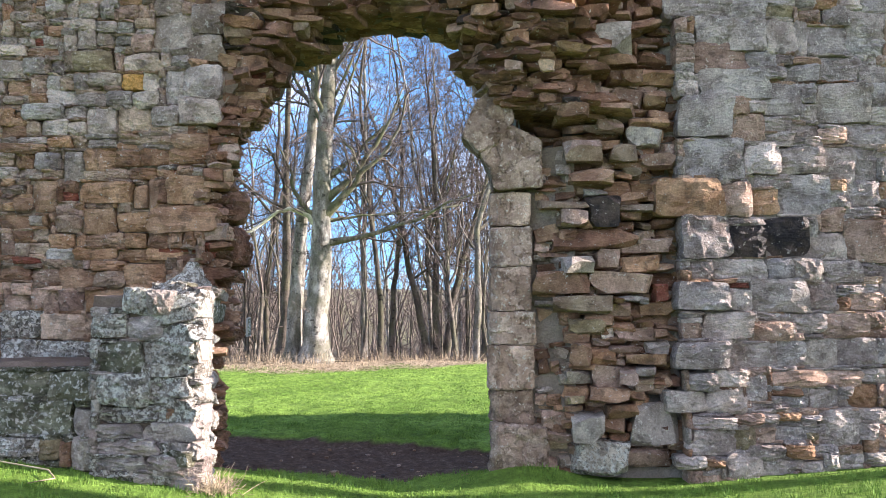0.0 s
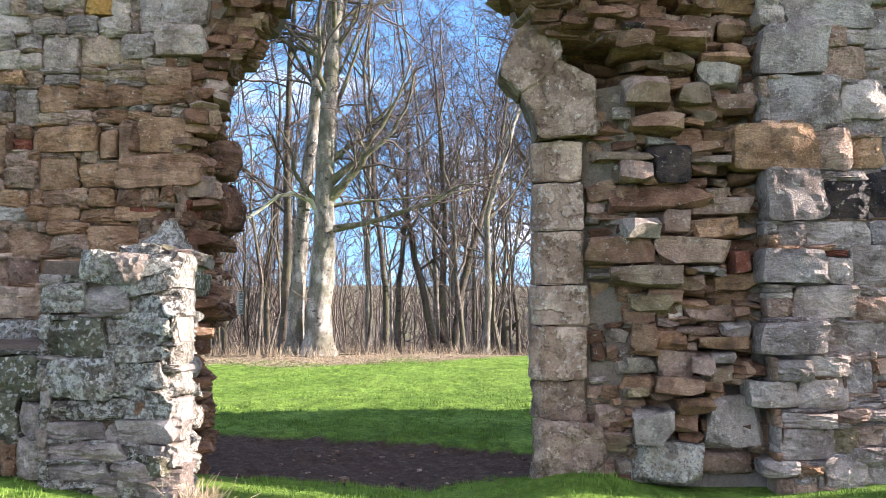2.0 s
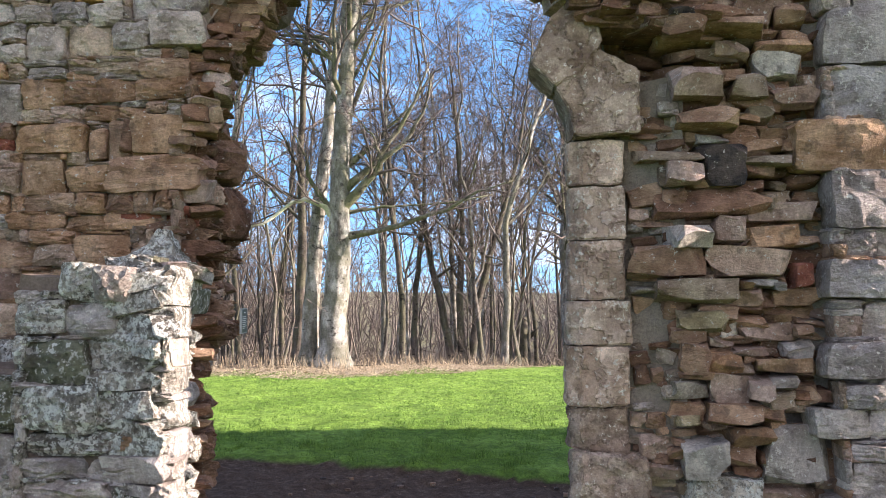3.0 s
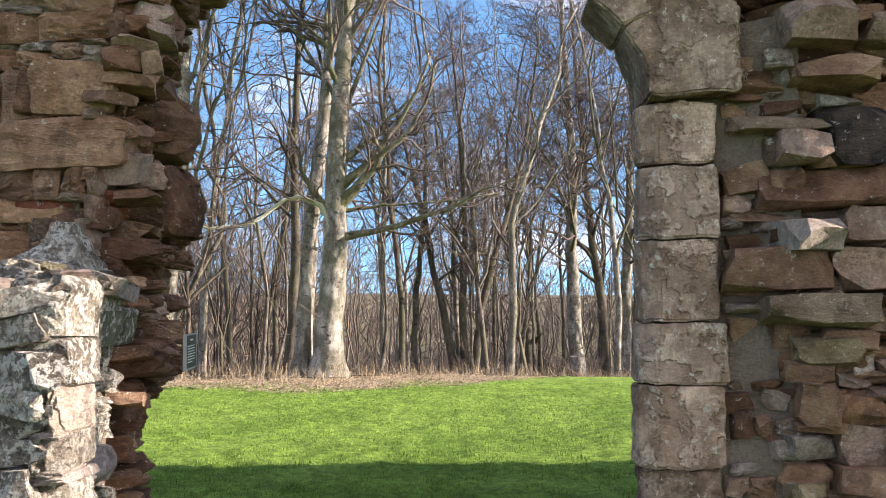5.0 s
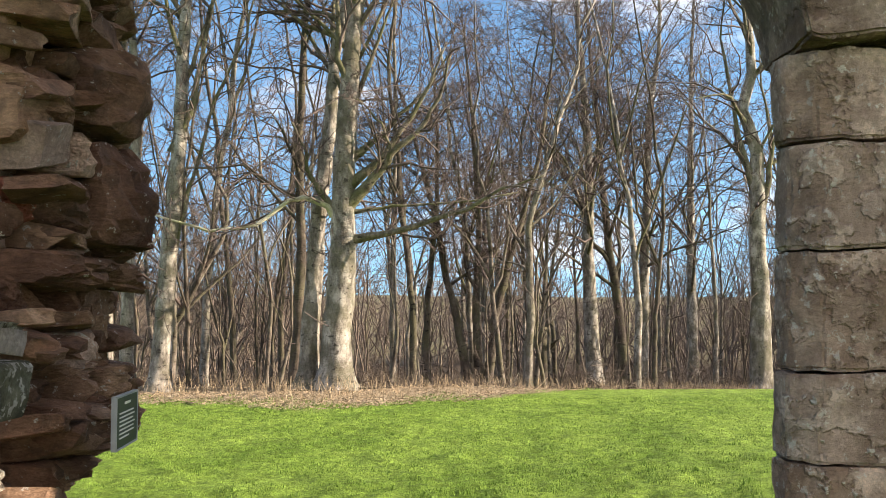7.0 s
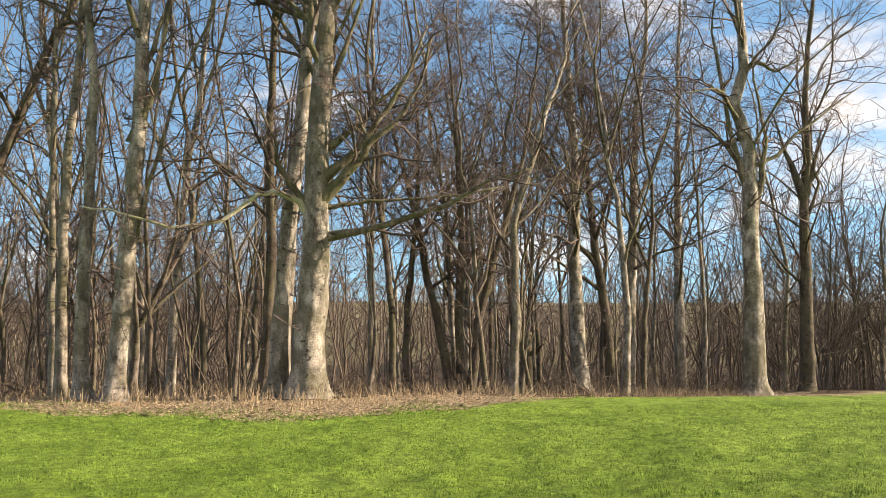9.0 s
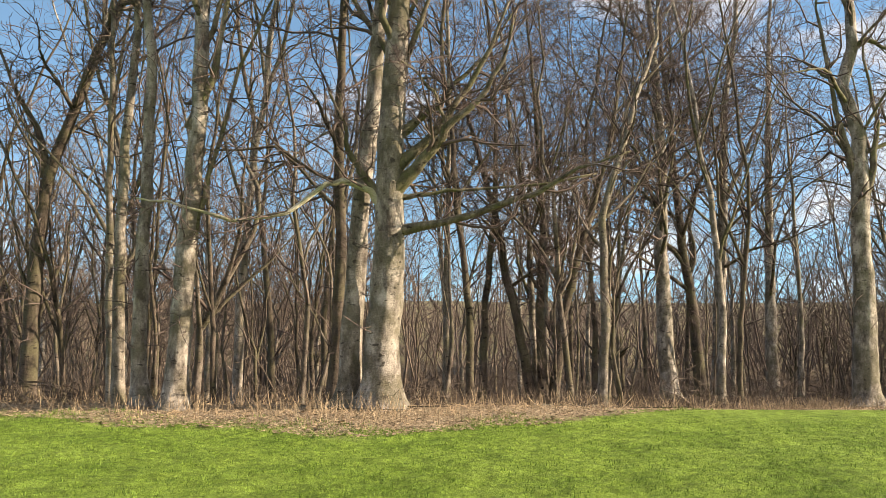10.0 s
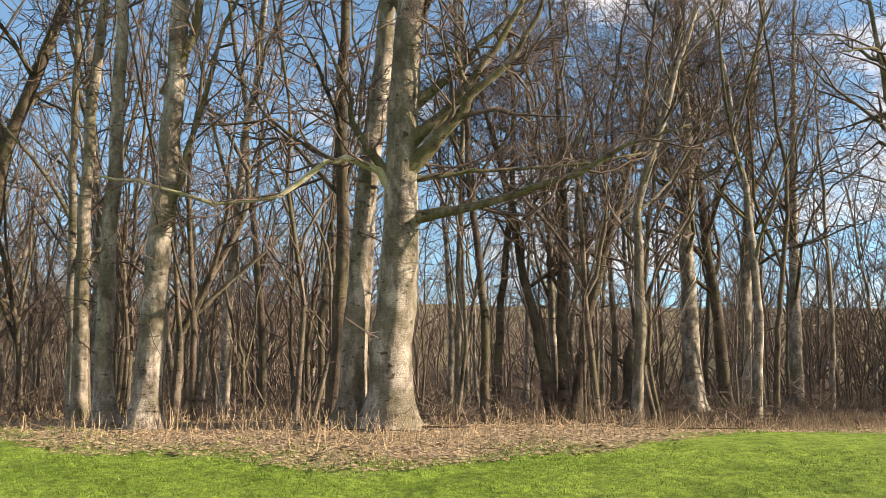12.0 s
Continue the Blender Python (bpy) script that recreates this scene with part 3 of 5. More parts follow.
lay(facing_right, [
    (3.43, 1.92, 3.65, 2.15, "p"), (3.32, 1.88, 3.41, 2.04, "w"), (3.31, 1.68, 3.66, 1.91, "y"), (3.65, 2.05, 3.97, 2.15, "g"), (3.65, 1.67, 4.09, 2.04, "p+"),
    (2.24, 1.5, 2.44, 1.68, "g"), (2.44, 1.51, 2.92, 1.69, "p"), (2.94, 1.52, 3.16, 1.69, "g"), (3.15, 1.5, 3.42, 1.69, "g"), (3.43, 1.48, 3.8, 1.67, "p"),
    (3.8, 1.53, 4.03, 1.65, "p"), (2.12, 1.24, 2.56, 1.48, "p+"), (2.58, 1.24, 2.76, 1.42, "y"), (2.57, 1.44, 2.76, 1.48, "r"), (2.78, 1.22, 3.28, 1.51, "g+"),
    (3.28, 1.23, 3.55, 1.47, "g"), (3.56, 1.38, 3.82, 1.45, "g"), (3.67, 1.23, 3.97, 1.38, "b"), (2.34, 0.98, 2.78, 1.22, "p"), (2.83, 1.13, 3.14, 1.21, "g"),
], "facing_right")
lay(facing_right, [
    (2.74, 0.97, 3.15, 1.13, "p"), (3.13, 1.04, 3.42, 1.21, "g"), (3.4, 0.99, 3.8, 1.21, "p"), (3.79, 1.09, 4, 1.21, "b"), (2.08, 0.72, 2.54, 0.96, "p+"),
    (2.54, 0.74, 2.98, 0.96, "p"), (2.98, 0.75, 3.24, 0.97, "g"), (3.23, 0.73, 3.51, 0.99, "w"), (3.51, 0.74, 3.88, 0.99, "p"), (3.88, 0.76, 4.02, 0.98, "p"),
    (2.2, 0.55, 2.43, 0.7, "p"), (2.43, 0.58, 2.71, 0.71, "p"), (2.7, 0.45, 2.87, 0.67, "g"), (2.91, 0.58, 3.37, 0.71, "p"), (3.37, 0.58, 3.72, 0.71, "b"),
    (3.72, 0.61, 3.93, 0.73, "p"), (1.99, 0.36, 2.34, 0.53, "w"), (2.35, 0.36, 2.67, 0.56, "p"), (2.74, 0.38, 3.05, 0.44, "g"), (3, 0.4, 3.22, 0.49, "g"),
], "facing_right")
lay(facing_right, [
    (3.25, 0.39, 3.51, 0.56, "g"), (3.52, 0.49, 3.63, 0.57, "p"), (3.6, 0.39, 3.87, 0.58, "o"), (3.87, 0.41, 3.99, 0.58, "p"), (2.22, 0.23, 2.59, 0.32, "y"),
    (2.59, 0.25, 2.82, 0.35, "p"), (2.81, 0.27, 2.96, 0.34, "g"), (2.96, 0.28, 3.16, 0.35, "o"), (3.17, 0.28, 3.33, 0.33, "y"), (3.32, 0.07, 3.68, 0.37, "p"),
    (3.68, 0.25, 3.94, 0.38, "g"), (2.2, -0, 2.57, 0.21, "p"), (2.57, 0.04, 2.74, 0.22, "y"), (2.73, 0.09, 2.93, 0.23, "p"), (2.91, 0.11, 3.31, 0.24, "g"),
    (3.21, 0.1, 3.32, 0.18, "y"), (2.67, -0.04, 3, 0.08, "p"), (3.02, -0.03, 3.25, 0.08, "o"), (3.27, -0.01, 3.48, 0.08, "g"), (3.68, 0.11, 3.85, 0.24, "g"),
], "facing_right")
lay(facing_right, [
    (3.83, 0.05, 3.94, 0.19, "b"), (2.07, -0.12, 2.31, -0.01, "g"), (2.31, -0.1, 2.47, -0.04, "o"), (2.49, -0.19, 2.8, -0, "p"), (2.78, -0.22, 3.09, -0.06, "y"),
    (3.1, -0.13, 3.17, -0.05, "g"), (3.15, -0.2, 3.35, -0.06, "g"), (3.35, -0.13, 3.47, -0.01, "w"), (3.46, -0.14, 3.71, 0, "y"), (3.73, -0.09, 3.92, -0, "w"),
], "facing_right")
# torn rubble beside the jamb
lay(scar, [
    (0.68, 3.25, 0.95, 3.33, "b"), (0.78, 3.18, 1.08, 3.26, "b"), (0.73, 3.05, 0.96, 3.18, "o"), (1.16, 3.41, 1.47, 3.51, "b"), (1.16, 3.26, 1.47, 3.34, "o"),
    (0.98, 3.06, 1.61, 3.2, "d"), (1.36, 3.33, 1.52, 3.39, "o"), (1.63, 3.07, 1.89, 3.22, "g"), (1.81, 3.28, 2.21, 3.43, "o+"), (1.66, 3.29, 1.84, 3.39, "b"),
    (1.91, 3.08, 2.09, 3.22, "b"), (1.47, 3.45, 1.82, 3.53, "b"), (0.99, 3.66, 1.27, 3.72, "w"), (1.32, 3.54, 1.75, 3.77, "w"), (1.04, 3.91, 1.28, 3.98, "y"),
    (0.46, 3.84, 0.69, 3.99, "g"), (0.46, 3.6, 0.81, 3.73, "g"), (1.08, 2.94, 1.36, 3.0, "b"), (1.45, 2.85, 1.7, 2.97, "p"), (1.75, 2.89, 2.08, 2.99, "o"),
], "scar")
lay(scar, [
    (1.74, 2.7, 2.05, 2.85, "w"), (1.15, 2.54, 1.48, 2.74, "p+"), (1.57, 2.58, 1.8, 2.71, "y"), (1.8, 2.61, 1.89, 2.7, "w"), (1.82, 2.52, 2.15, 2.66, "p"),
    (1.31, 3.0, 1.76, 3.07, "b"), (1.22, 2.36, 1.57, 2.48, "b+"), (1.69, 2.43, 1.84, 2.51, "y"), (0.97, 2.34, 1.17, 2.44, "b"), (1.97, 2.37, 2.21, 2.46, "b"),
    (1.75, 2.31, 1.97, 2.38, "b"), (1.32, 2.26, 1.54, 2.32, "w"), (1.34, 2.01, 1.64, 2.26, "k+"), (1.12, 1.99, 1.34, 2.13, "p"), (1.66, 2.22, 1.89, 2.31, "o"),
    (1.89, 2.23, 2.01, 2.31, "o"), (1.66, 2.12, 1.96, 2.19, "y"), (0.92, 2.16, 1.34, 2.22, "y"), (1.06, 1.78, 1.73, 1.96, "d"), (0.91, 1.79, 1.06, 1.89, "w"),
], "scar")
lay(scar, [
    (1.65, 1.74, 2.1, 1.88, "p"), (1.43, 1.59, 1.63, 1.78, "p"), (1.11, 1.56, 1.38, 1.71, "w+"), (1.65, 1.59, 1.97, 1.72, "o"), (0.91, 1.71, 1.19, 1.78, "b"),
    (0.88, 1.39, 1.35, 1.56, "b"), (1.38, 1.38, 1.92, 1.56, "p"), (1.94, 1.31, 2.06, 1.46, "r"), (1.03, 1.22, 1.51, 1.34, "y+"), (1.53, 1.19, 1.73, 1.3, "g"),
    (1.64, 1.31, 1.82, 1.35, "w"), (1.82, 1.31, 1.9, 1.35, "w"), (1.81, 1.19, 2.11, 1.3, "b"), (1.55, 1.31, 1.64, 1.35, "o"), (1.15, 1.04, 1.49, 1.18, "y"),
    (1.47, 1.01, 1.59, 1.12, "w"), (1.59, 0.96, 1.93, 1.06, "p"), (1.94, 1.0, 2.03, 1.07, "b"), (1.37, 0.94, 1.54, 1.0, "g"), (1.51, 0.88, 1.76, 0.92, "p"),
], "scar")
lay(scar, [
    (1.75, 0.86, 1.85, 0.91, "p"), (1.19, 0.78, 1.37, 0.94, "b"), (1.36, 0.75, 1.56, 0.91, "o"), (1.56, 0.75, 1.67, 0.84, "p"), (1.68, 0.76, 2.0, 0.84, "o"),
    (1.85, 0.84, 2.05, 0.96, "w"), (1.12, 0.59, 1.36, 0.71, "w"), (1.36, 0.54, 1.66, 0.75, "p"), (1.63, 0.63, 1.78, 0.73, "p"), (1.77, 0.67, 1.94, 0.74, "w"),
    (1.19, 0.71, 1.41, 0.76, "b"), (1.7, 0.56, 1.9, 0.65, "y"), (1.92, 0.58, 2.09, 0.7, "b"), (1.16, 0.41, 1.3, 0.47, "y"), (1.36, 0.44, 1.68, 0.56, "b"),
    (1.55, 0.43, 1.7, 0.46, "d"), (1.74, 0.41, 1.87, 0.46, "o"), (1.67, 0.46, 1.82, 0.56, "b"), (1.48, 0.28, 1.72, 0.41, "o"), (1.47, 0.15, 1.67, 0.3, "b"),
], "scar")
lay(scar, [
    (1.2, 0.11, 1.45, 0.33, "w"), (1.71, 0.06, 2.11, 0.38, "w"), (1.18, -0.2, 1.69, 0.11, "L+"), (1.68, -0.13, 2.05, 0.04, "p"), (2.0, 0.04, 2.2, 0.23, "b"),
    (0.92, 0.15, 1.14, 0.35, "p"), (0.96, 0.08, 1.18, 0.17, "g"), (0.94, 0.01, 1.16, 0.08, "y"),
], "scar")
# left facing
lay(facing_left, [
    (-3.23, 3.82, -3.12, 3.98, "g"), (-3.11, 3.81, -2.94, 3.93, "g"), (-2.92, 3.8, -2.81, 3.97, "w"), (-2.78, 3.79, -2.61, 3.93, "p"), (-2.61, 3.79, -2.49, 3.93, "p"),
    (-3.17, 3.71, -2.96, 3.8, "g"), (-2.95, 3.69, -2.78, 3.78, "g"), (-3.12, 3.54, -2.96, 3.71, "g"), (-2.94, 3.57, -2.81, 3.68, "w"), (-2.8, 3.57, -2.63, 3.67, "g"),
    (-2.63, 3.51, -2.47, 3.66, "p"), (-2.45, 3.54, -2.11, 3.84, "g"), (-2.11, 3.66, -1.79, 3.91, "g+"), (-2.15, 3.43, -1.84, 3.65, "g+"), (-2.3, 3.38, -2.13, 3.48, "g"),
    (-3.14, 3.34, -2.81, 3.51, "y"), (-2.79, 3.34, -2.71, 3.49, "p"), (-2.69, 3.34, -2.38, 3.49, "g"), (-3.14, 3.18, -3.03, 3.32, "g"), (-3.01, 3.21, -2.72, 3.32, "g"),
], "facing_left")
lay(facing_left, [
    (-2.71, 3.17, -2.54, 3.3, "O"), (-2.53, 3.17, -2.39, 3.32, "w"), (-2.34, 3.05, -2.17, 3.33, "g"), (-2.17, 3.1, -1.85, 3.37, "g"), (-3.37, 3.04, -3.11, 3.18, "w"),
    (-3.09, 3.03, -2.86, 3.14, "g"), (-2.85, 3.04, -2.63, 3.16, "g"), (-2.61, 3.01, -2.39, 3.16, "w"), (-2.19, 2.86, -1.85, 3.07, "g+"), (-3.57, 2.91, -3.22, 3.04, "w+"),
    (-3.21, 2.91, -3.03, 3.02, "g"), (-3.01, 2.77, -2.76, 3.01, "g"), (-2.74, 2.8, -2.46, 3.01, "g"), (-2.43, 2.85, -2.22, 3.02, "w"), (-3.41, 2.77, -3.18, 2.91, "w"),
    (-3.18, 2.77, -3.03, 2.89, "g"), (-3.35, 2.67, -3.14, 2.76, "o"), (-3.14, 2.66, -3.0, 2.74, "g"), (-2.99, 2.66, -2.75, 2.73, "w"), (-2.74, 2.64, -2.55, 2.7, "o"),
], "facing_left")
lay(facing_left, [
    (-2.54, 2.69, -2.26, 2.76, "y"), (-2.26, 2.65, -1.96, 2.77, "b"), (-3.2, 2.38, -3.03, 2.64, "w"), (-3.01, 2.47, -2.76, 2.64, "o"), (-2.74, 2.49, -2.53, 2.62, "o"),
    (-2.52, 2.51, -2.28, 2.64, "o"), (-2.27, 2.51, -1.95, 2.65, "o"), (-1.94, 2.51, -1.86, 2.62, "b"), (-3.01, 2.38, -2.81, 2.46, "g"), (-2.81, 2.4, -2.64, 2.47, "p"),
    (-2.6, 2.38, -2.4, 2.47, "o"), (-2.38, 2.39, -2.19, 2.46, "o"), (-2.18, 2.42, -2.06, 2.49, "b"), (-3.05, 2.17, -2.6, 2.36, "o"), (-2.58, 2.12, -2.46, 2.32, "b"),
    (-2.44, 2.12, -2.28, 2.38, "b"), (-2.27, 2.17, -1.93, 2.39, "o+"), (-3.01, 1.92, -2.74, 2.15, "o"), (-2.71, 1.93, -2.42, 2.1, "o"), (-2.41, 1.92, -1.87, 2.13, "b+"),
], "facing_left")
lay(facing_left, [
    (-2.99, 1.8, -2.65, 1.92, "b"), (-2.64, 1.79, -2.46, 1.91, "o"), (-2.43, 1.79, -2.26, 1.92, "b"), (-2.26, 1.79, -2.14, 1.92, "b"), (-2.12, 1.81, -2.02, 1.92, "o"),
    (-3.33, 1.7, -3.09, 1.8, "w"), (-3.08, 1.7, -2.74, 1.79, "o"), (-2.71, 1.68, -2.44, 1.77, "o"), (-2.44, 1.69, -1.99, 1.79, "o"), (-2.93, 1.6, -2.64, 1.68, "b"),
    (-2.9, 1.47, -2.64, 1.59, "y"), (-2.62, 1.44, -2.28, 1.66, "o"), (-3.71, 1.52, -3.46, 1.63, "b"), (-3.45, 1.5, -3.2, 1.62, "p"), (-3.19, 1.46, -2.91, 1.62, "b"),
    (-3.59, 1.66, -3.36, 1.71, "r"), (-3.71, 1.66, -3.59, 1.71, "p"), (-3.7, 1.38, -3.63, 1.5, "p"), (-3.61, 1.4, -3.44, 1.49, "p"), (-3.65, 1.26, -3.45, 1.38, "p"),
], "facing_left")
lay(facing_left, [
    (-3.43, 1.27, -3.22, 1.43, "p"), (-3.21, 1.26, -3.0, 1.43, "p"), (-2.98, 1.25, -2.61, 1.44, "o"), (-3.68, 1.04, -3.33, 1.25, "L"), (-3.34, 1.02, -2.96, 1.23, "y"),
    (-3.67, 0.83, -3.37, 1.02, "L"), (-3.36, 0.78, -2.88, 1.0, "L"), (-3.8, 3.48, -3.57, 3.57, "g"), (-3.57, 3.47, -3.3, 3.55, "b"), (-3.79, 3.28, -3.6, 3.43, "w"),
    (-3.59, 3.32, -3.39, 3.45, "w"), (-3.36, 3.32, -3.24, 3.44, "g"), (-3.73, 3.13, -3.49, 3.26, "b"), (-3.52, 3.06, -3.38, 3.14, "o"), (-3.74, 3.05, -3.58, 3.11, "w"),
    (-3.77, 2.86, -3.65, 3.0, "o"), (-3.76, 2.75, -3.54, 2.85, "b"), (-3.76, 2.62, -3.36, 2.7, "b"), (-3.45, 2.47, -3.24, 2.62, "g"), (-3.62, 2.34, -3.51, 2.38, "p"),
], "facing_left")
lay(facing_left, [
    (-3.46, 2.11, -3.25, 2.38, "b"), (-3.26, 1.93, -3.04, 2.07, "g"), (-3.48, 1.99, -3.35, 2.07, "w"), (-3.73, 1.97, -3.46, 2.08, "b"), (-3.45, 1.86, -3.31, 1.97, "y"),
    (-3.62, 1.86, -3.46, 1.94, "b"), (-3.48, 1.75, -3.3, 1.84, "g"), (-3.2, 2.2, -3.08, 2.27, "r"), (-3.73, 2.11, -3.61, 2.18, "o"), (-3.6, 2.12, -3.47, 2.22, "b"),
    (-3.71, 3.8, -3.56, 3.88, "w"), (-3.61, 3.7, -3.43, 3.78, "g"), (-3.38, 3.66, -3.26, 3.75, "b"), (-3.65, 3.58, -3.53, 3.66, "w"), (-3.5, 3.58, -3.41, 3.65, "r"),
    (-3.51, 3.87, -3.39, 3.93, "w"),
], "facing_left")
# plinth; its right end stones are coloured pale for the sun on them
lay(plinth, [
    (-3.55, 0.61, -2.96, 0.82, "L"), (-2.95, 0.57, -2.57, 0.8, "L"), (-3.54, 0.33, -2.76, 0.58, "L"), (-2.74, 0.31, -2.56, 0.52, "w"), (-3.54, 0.18, -3.0, 0.31, "L"),
    (-2.99, 0.14, -2.82, 0.29, "y"), (-2.73, 0.08, -2.56, 0.3, "w"), (-2.82, 0.1, -2.74, 0.27, "b"),
], "plinth")
# buttress; its w stones are coloured pale for the sunlit spots
lay(buttress_face, [
    (-2.31, 1.25, -2.13, 1.44, "L"), (-2.12, 1.25, -1.92, 1.42, "w+"), (-1.91, 1.23, -1.63, 1.42, "L"), (-2.57, 1.06, -2.3, 1.24, "L"), (-2.29, 1.05, -2.03, 1.23, "g"),
    (-2.02, 1.04, -1.63, 1.22, "L"), (-2.5, 0.81, -2.17, 1.04, "M"), (-2.16, 0.89, -1.77, 1.04, "L"), (-1.76, 0.89, -1.55, 1.04, "w+"), (-2.16, 0.75, -1.84, 0.88, "L"),
    (-1.83, 0.76, -1.56, 0.88, "L"), (-2.49, 0.57, -2.12, 0.8, "L"), (-2.11, 0.57, -1.62, 0.72, "L"), (-1.82, 0.72, -1.56, 0.75, "g"), (-2.5, 0.43, -1.99, 0.56, "L"),
    (-1.98, 0.47, -1.91, 0.55, "o"), (-1.9, 0.42, -1.59, 0.56, "g"), (-2.51, 0.32, -2.18, 0.42, "g"), (-2.17, 0.3, -1.57, 0.42, "g"), (-2.5, 0.2, -2.05, 0.31, "g"),
], "buttress_face")
lay(buttress_face, [
    (-1.8, 0.17, -1.55, 0.29, "g"), (-2.5, 0.08, -2.12, 0.19, "g"), (-2.11, 0.05, -1.67, 0.18, "g"), (-1.94, -0.02, -1.67, 0.06, "g"),
], "buttress_face")


def pack(wall, x0, x1, z0, z1, tones):
    """Fills what the listed stones leave free of a face with smaller ones, bedded level."""
    parent, face, depth = wall
    step = 0.02
    nx, nz = int((x1 - x0) / step), int((z1 - z0) / step)
    taken = np.zeros((nz, nx), dtype=bool)
    for a, c, d, e in LAID[wall]:
        taken[max(0, round((c - z0) / step)):max(0, round((e - z0) / step)), max(0, round((a - x0) / step)):max(0, round((d - x0) / step))] = True
    for j in range(nz):
        for i in range(nx):
            if taken[j, i]:
                continue
            most_w, most_h = pick.randint(5, 14), pick.randint(2, 7)
            w = 1
            while w < most_w and i + w < nx and not taken[j, i + w]:
                w += 1
            h = 1
            while h < most_h and j + h < nz and not taken[j + h, i:i + w].any():
                h += 1
            taken[j:j + h, i:i + w] = True
            if w < 2 or w * h < 4:
                continue
            x, z = x0 + (i + w / 2) * step, z0 + (j + h / 2) * step
            stone(parent, pick.choice(tones), block_pose(x, face(x, z) + pick.uniform(-0.005, 0.03) + 0.11, z, w * step + 0.004, 0.22, h * step + 0.006, pick.uniform(-4, 4), pick.uniform(-3, 3), pick.uniform(-4, 4)))


pack(facing_right, 2.16, 4.3, -0.25, 4.2, "ggpgwpcgb")
pack(facing_left, -4.3, -1.95, 0.82, 2.4, "cpobcbtp")
pack(facing_left, -4.3, -1.95, 2.4, 3.0, "GcpobcGt")
pack(facing_left, -4.3, -1.95, 3.0, 4.2, "GcwpGbcGt")
pack(buttress_face, -2.56, -1.72, -0.02, 1.3, "LLgwL")
pack(plinth, -4.2, -2.57, 0.05, 0.84, "MMLM")

# rubble behind the larger stones of the scar, toned dark for the shade between them
parent, face, depth = scar
z = -0.15
while z < 4.3:
    h = pick.uniform(0.045, 0.105)
    x = 0.84 + pick.uniform(0, 0.06) - 0.14 * smooth(2.4, 3.2, z)
    while x < 2.36:
        w = pick.uniform(0.1, 0.34)
        deep = pick.uniform(0.02, 0.22)
        stone(parent, pick.choice("dbbpbdtdbb"), block_pose(x + w / 2, face(x, z) + 0.05 + deep + 0.15, z + h / 2, w, 0.42, h * pick.uniform(0.9, 1.3), pick.uniform(-20, 20), pick.uniform(-9, 9), pick.uniform(-12, 12)), True)
        x += w + pick.uniform(0.0, 0.03)
    z += h * 1.05

# torn inner edge of the left wall: broken blocks and thin slabs bedded in rough courses, facing the opening
z = -0.1
while z < 4.2:
    h = pick.choice((0.06, 0.09, 0.11, 0.14, 0.18)) * pick.uniform(0.85, 1.15)
    y = left_face(-1.8, z) + (0.08 if z > 1.2 else 0.22) + pick.uniform(0, 0.1)
    shelf = pick.uniform(-0.05, 0.05)
    while y < 8.72:
        w = pick.uniform(0.11, 0.27)
        out = shelf + pick.uniform(-0.13, 0.07) - 0.12 * (1 - smooth(7.2, 7.7, y))
        edge = float(np.interp(z, REVEAL_Z, REVEAL_X)) + out - splay(y, z)
        # brown mix weighted to the dark tone, in place of the reveal's shade
        tone = pick.choice("ddbdbdpdr" if z > 1.25 else "dddbdpdb")
        stone(wall_left, "b" if tone == "r" and pick.random() < 0.6 else tone, block_pose(edge - 0.2, y + w / 2, z + h / 2, w * 1.06, 0.42, h, 90 + pick.uniform(-15, 15), pick.uniform(-8, 8), pick.uniform(-10, 10)), pick.random() < 0.55)
        y += w + pick.uniform(0.0, 0.03)
    z += h * 0.98

# small wedged slabs in its hollows, their colour darkened for shade
for k in range(170):
    z, y = pick.uniform(0.0, 3.6), pick.uniform(7.5, 8.65)
    edge = float(np.interp(z, REVEAL_Z, REVEAL_X)) - splay(y, z) + pick.uniform(-0.07, 0.035)
    stone(wall_left, pick.choice("ddbddp" if z > 1.25 else "ddb"), block_pose(edge - 0.08, y, z, pick.uniform(0.07, 0.2), 0.2, pick.uniform(0.025, 0.065), 90 + pick.uniform(-25, 25), pick.uniform(-12, 12), pick.uniform(-12, 12)), True)

# large blocks that jut from the torn edge
for tone, x, y, z, w, d, h, turn in (("d", -2.0, 8.02, 1.81, 0.3, 0.58, 0.34, 80), ("d", -2.02, 7.98, 2.16, 0.34, 0.56, 0.29, 80)):
    stone(wall_left, tone, block_pose(x, y, z, w, d, h, turn, 2, -4))

# brown rubble of the vault over the doorway, toned darker for the shade under it
for k in range(420):
    x = pick.uniform(-1.8, 1.25)
    low = float(np.interp(x, ARCH_X, ARCH_Z))
    rise = pick.uniform(0.0, 1.0) ** 1.3
    z = low + 0.04 + rise
    y = 7.88 - 0.25 * smooth(0, 0.5, rise) + pick.uniform(-0.1, 0.1)
    stone(wall_over, pick.choice("dbdbpdkd"), block_pose(x, y + 0.1, z, pick.uniform(0.14, 0.36), 0.42, pick.uniform(0.05, 0.11), pick.uniform(-20, 20), pick.uniform(-7, 7), pick.uniform(-12, 12)), True)
for k in range(90):
    x, y = pick.uniform(-1.4, 0.35), pick.uniform(7.95, 8.6)
    low = float(np.interp(x, ARCH_X, ARCH_Z))
    stone(wall_over, pick.choice("ddkdb"), block_pose(x, y, low + 0.08, pick.uniform(0.16, 0.4), 0.25, pick.uniform(0.05, 0.11), pick.uniform(-40, 40), pick.uniform(-8, 8), pick.uniform(-12, 12)), True)


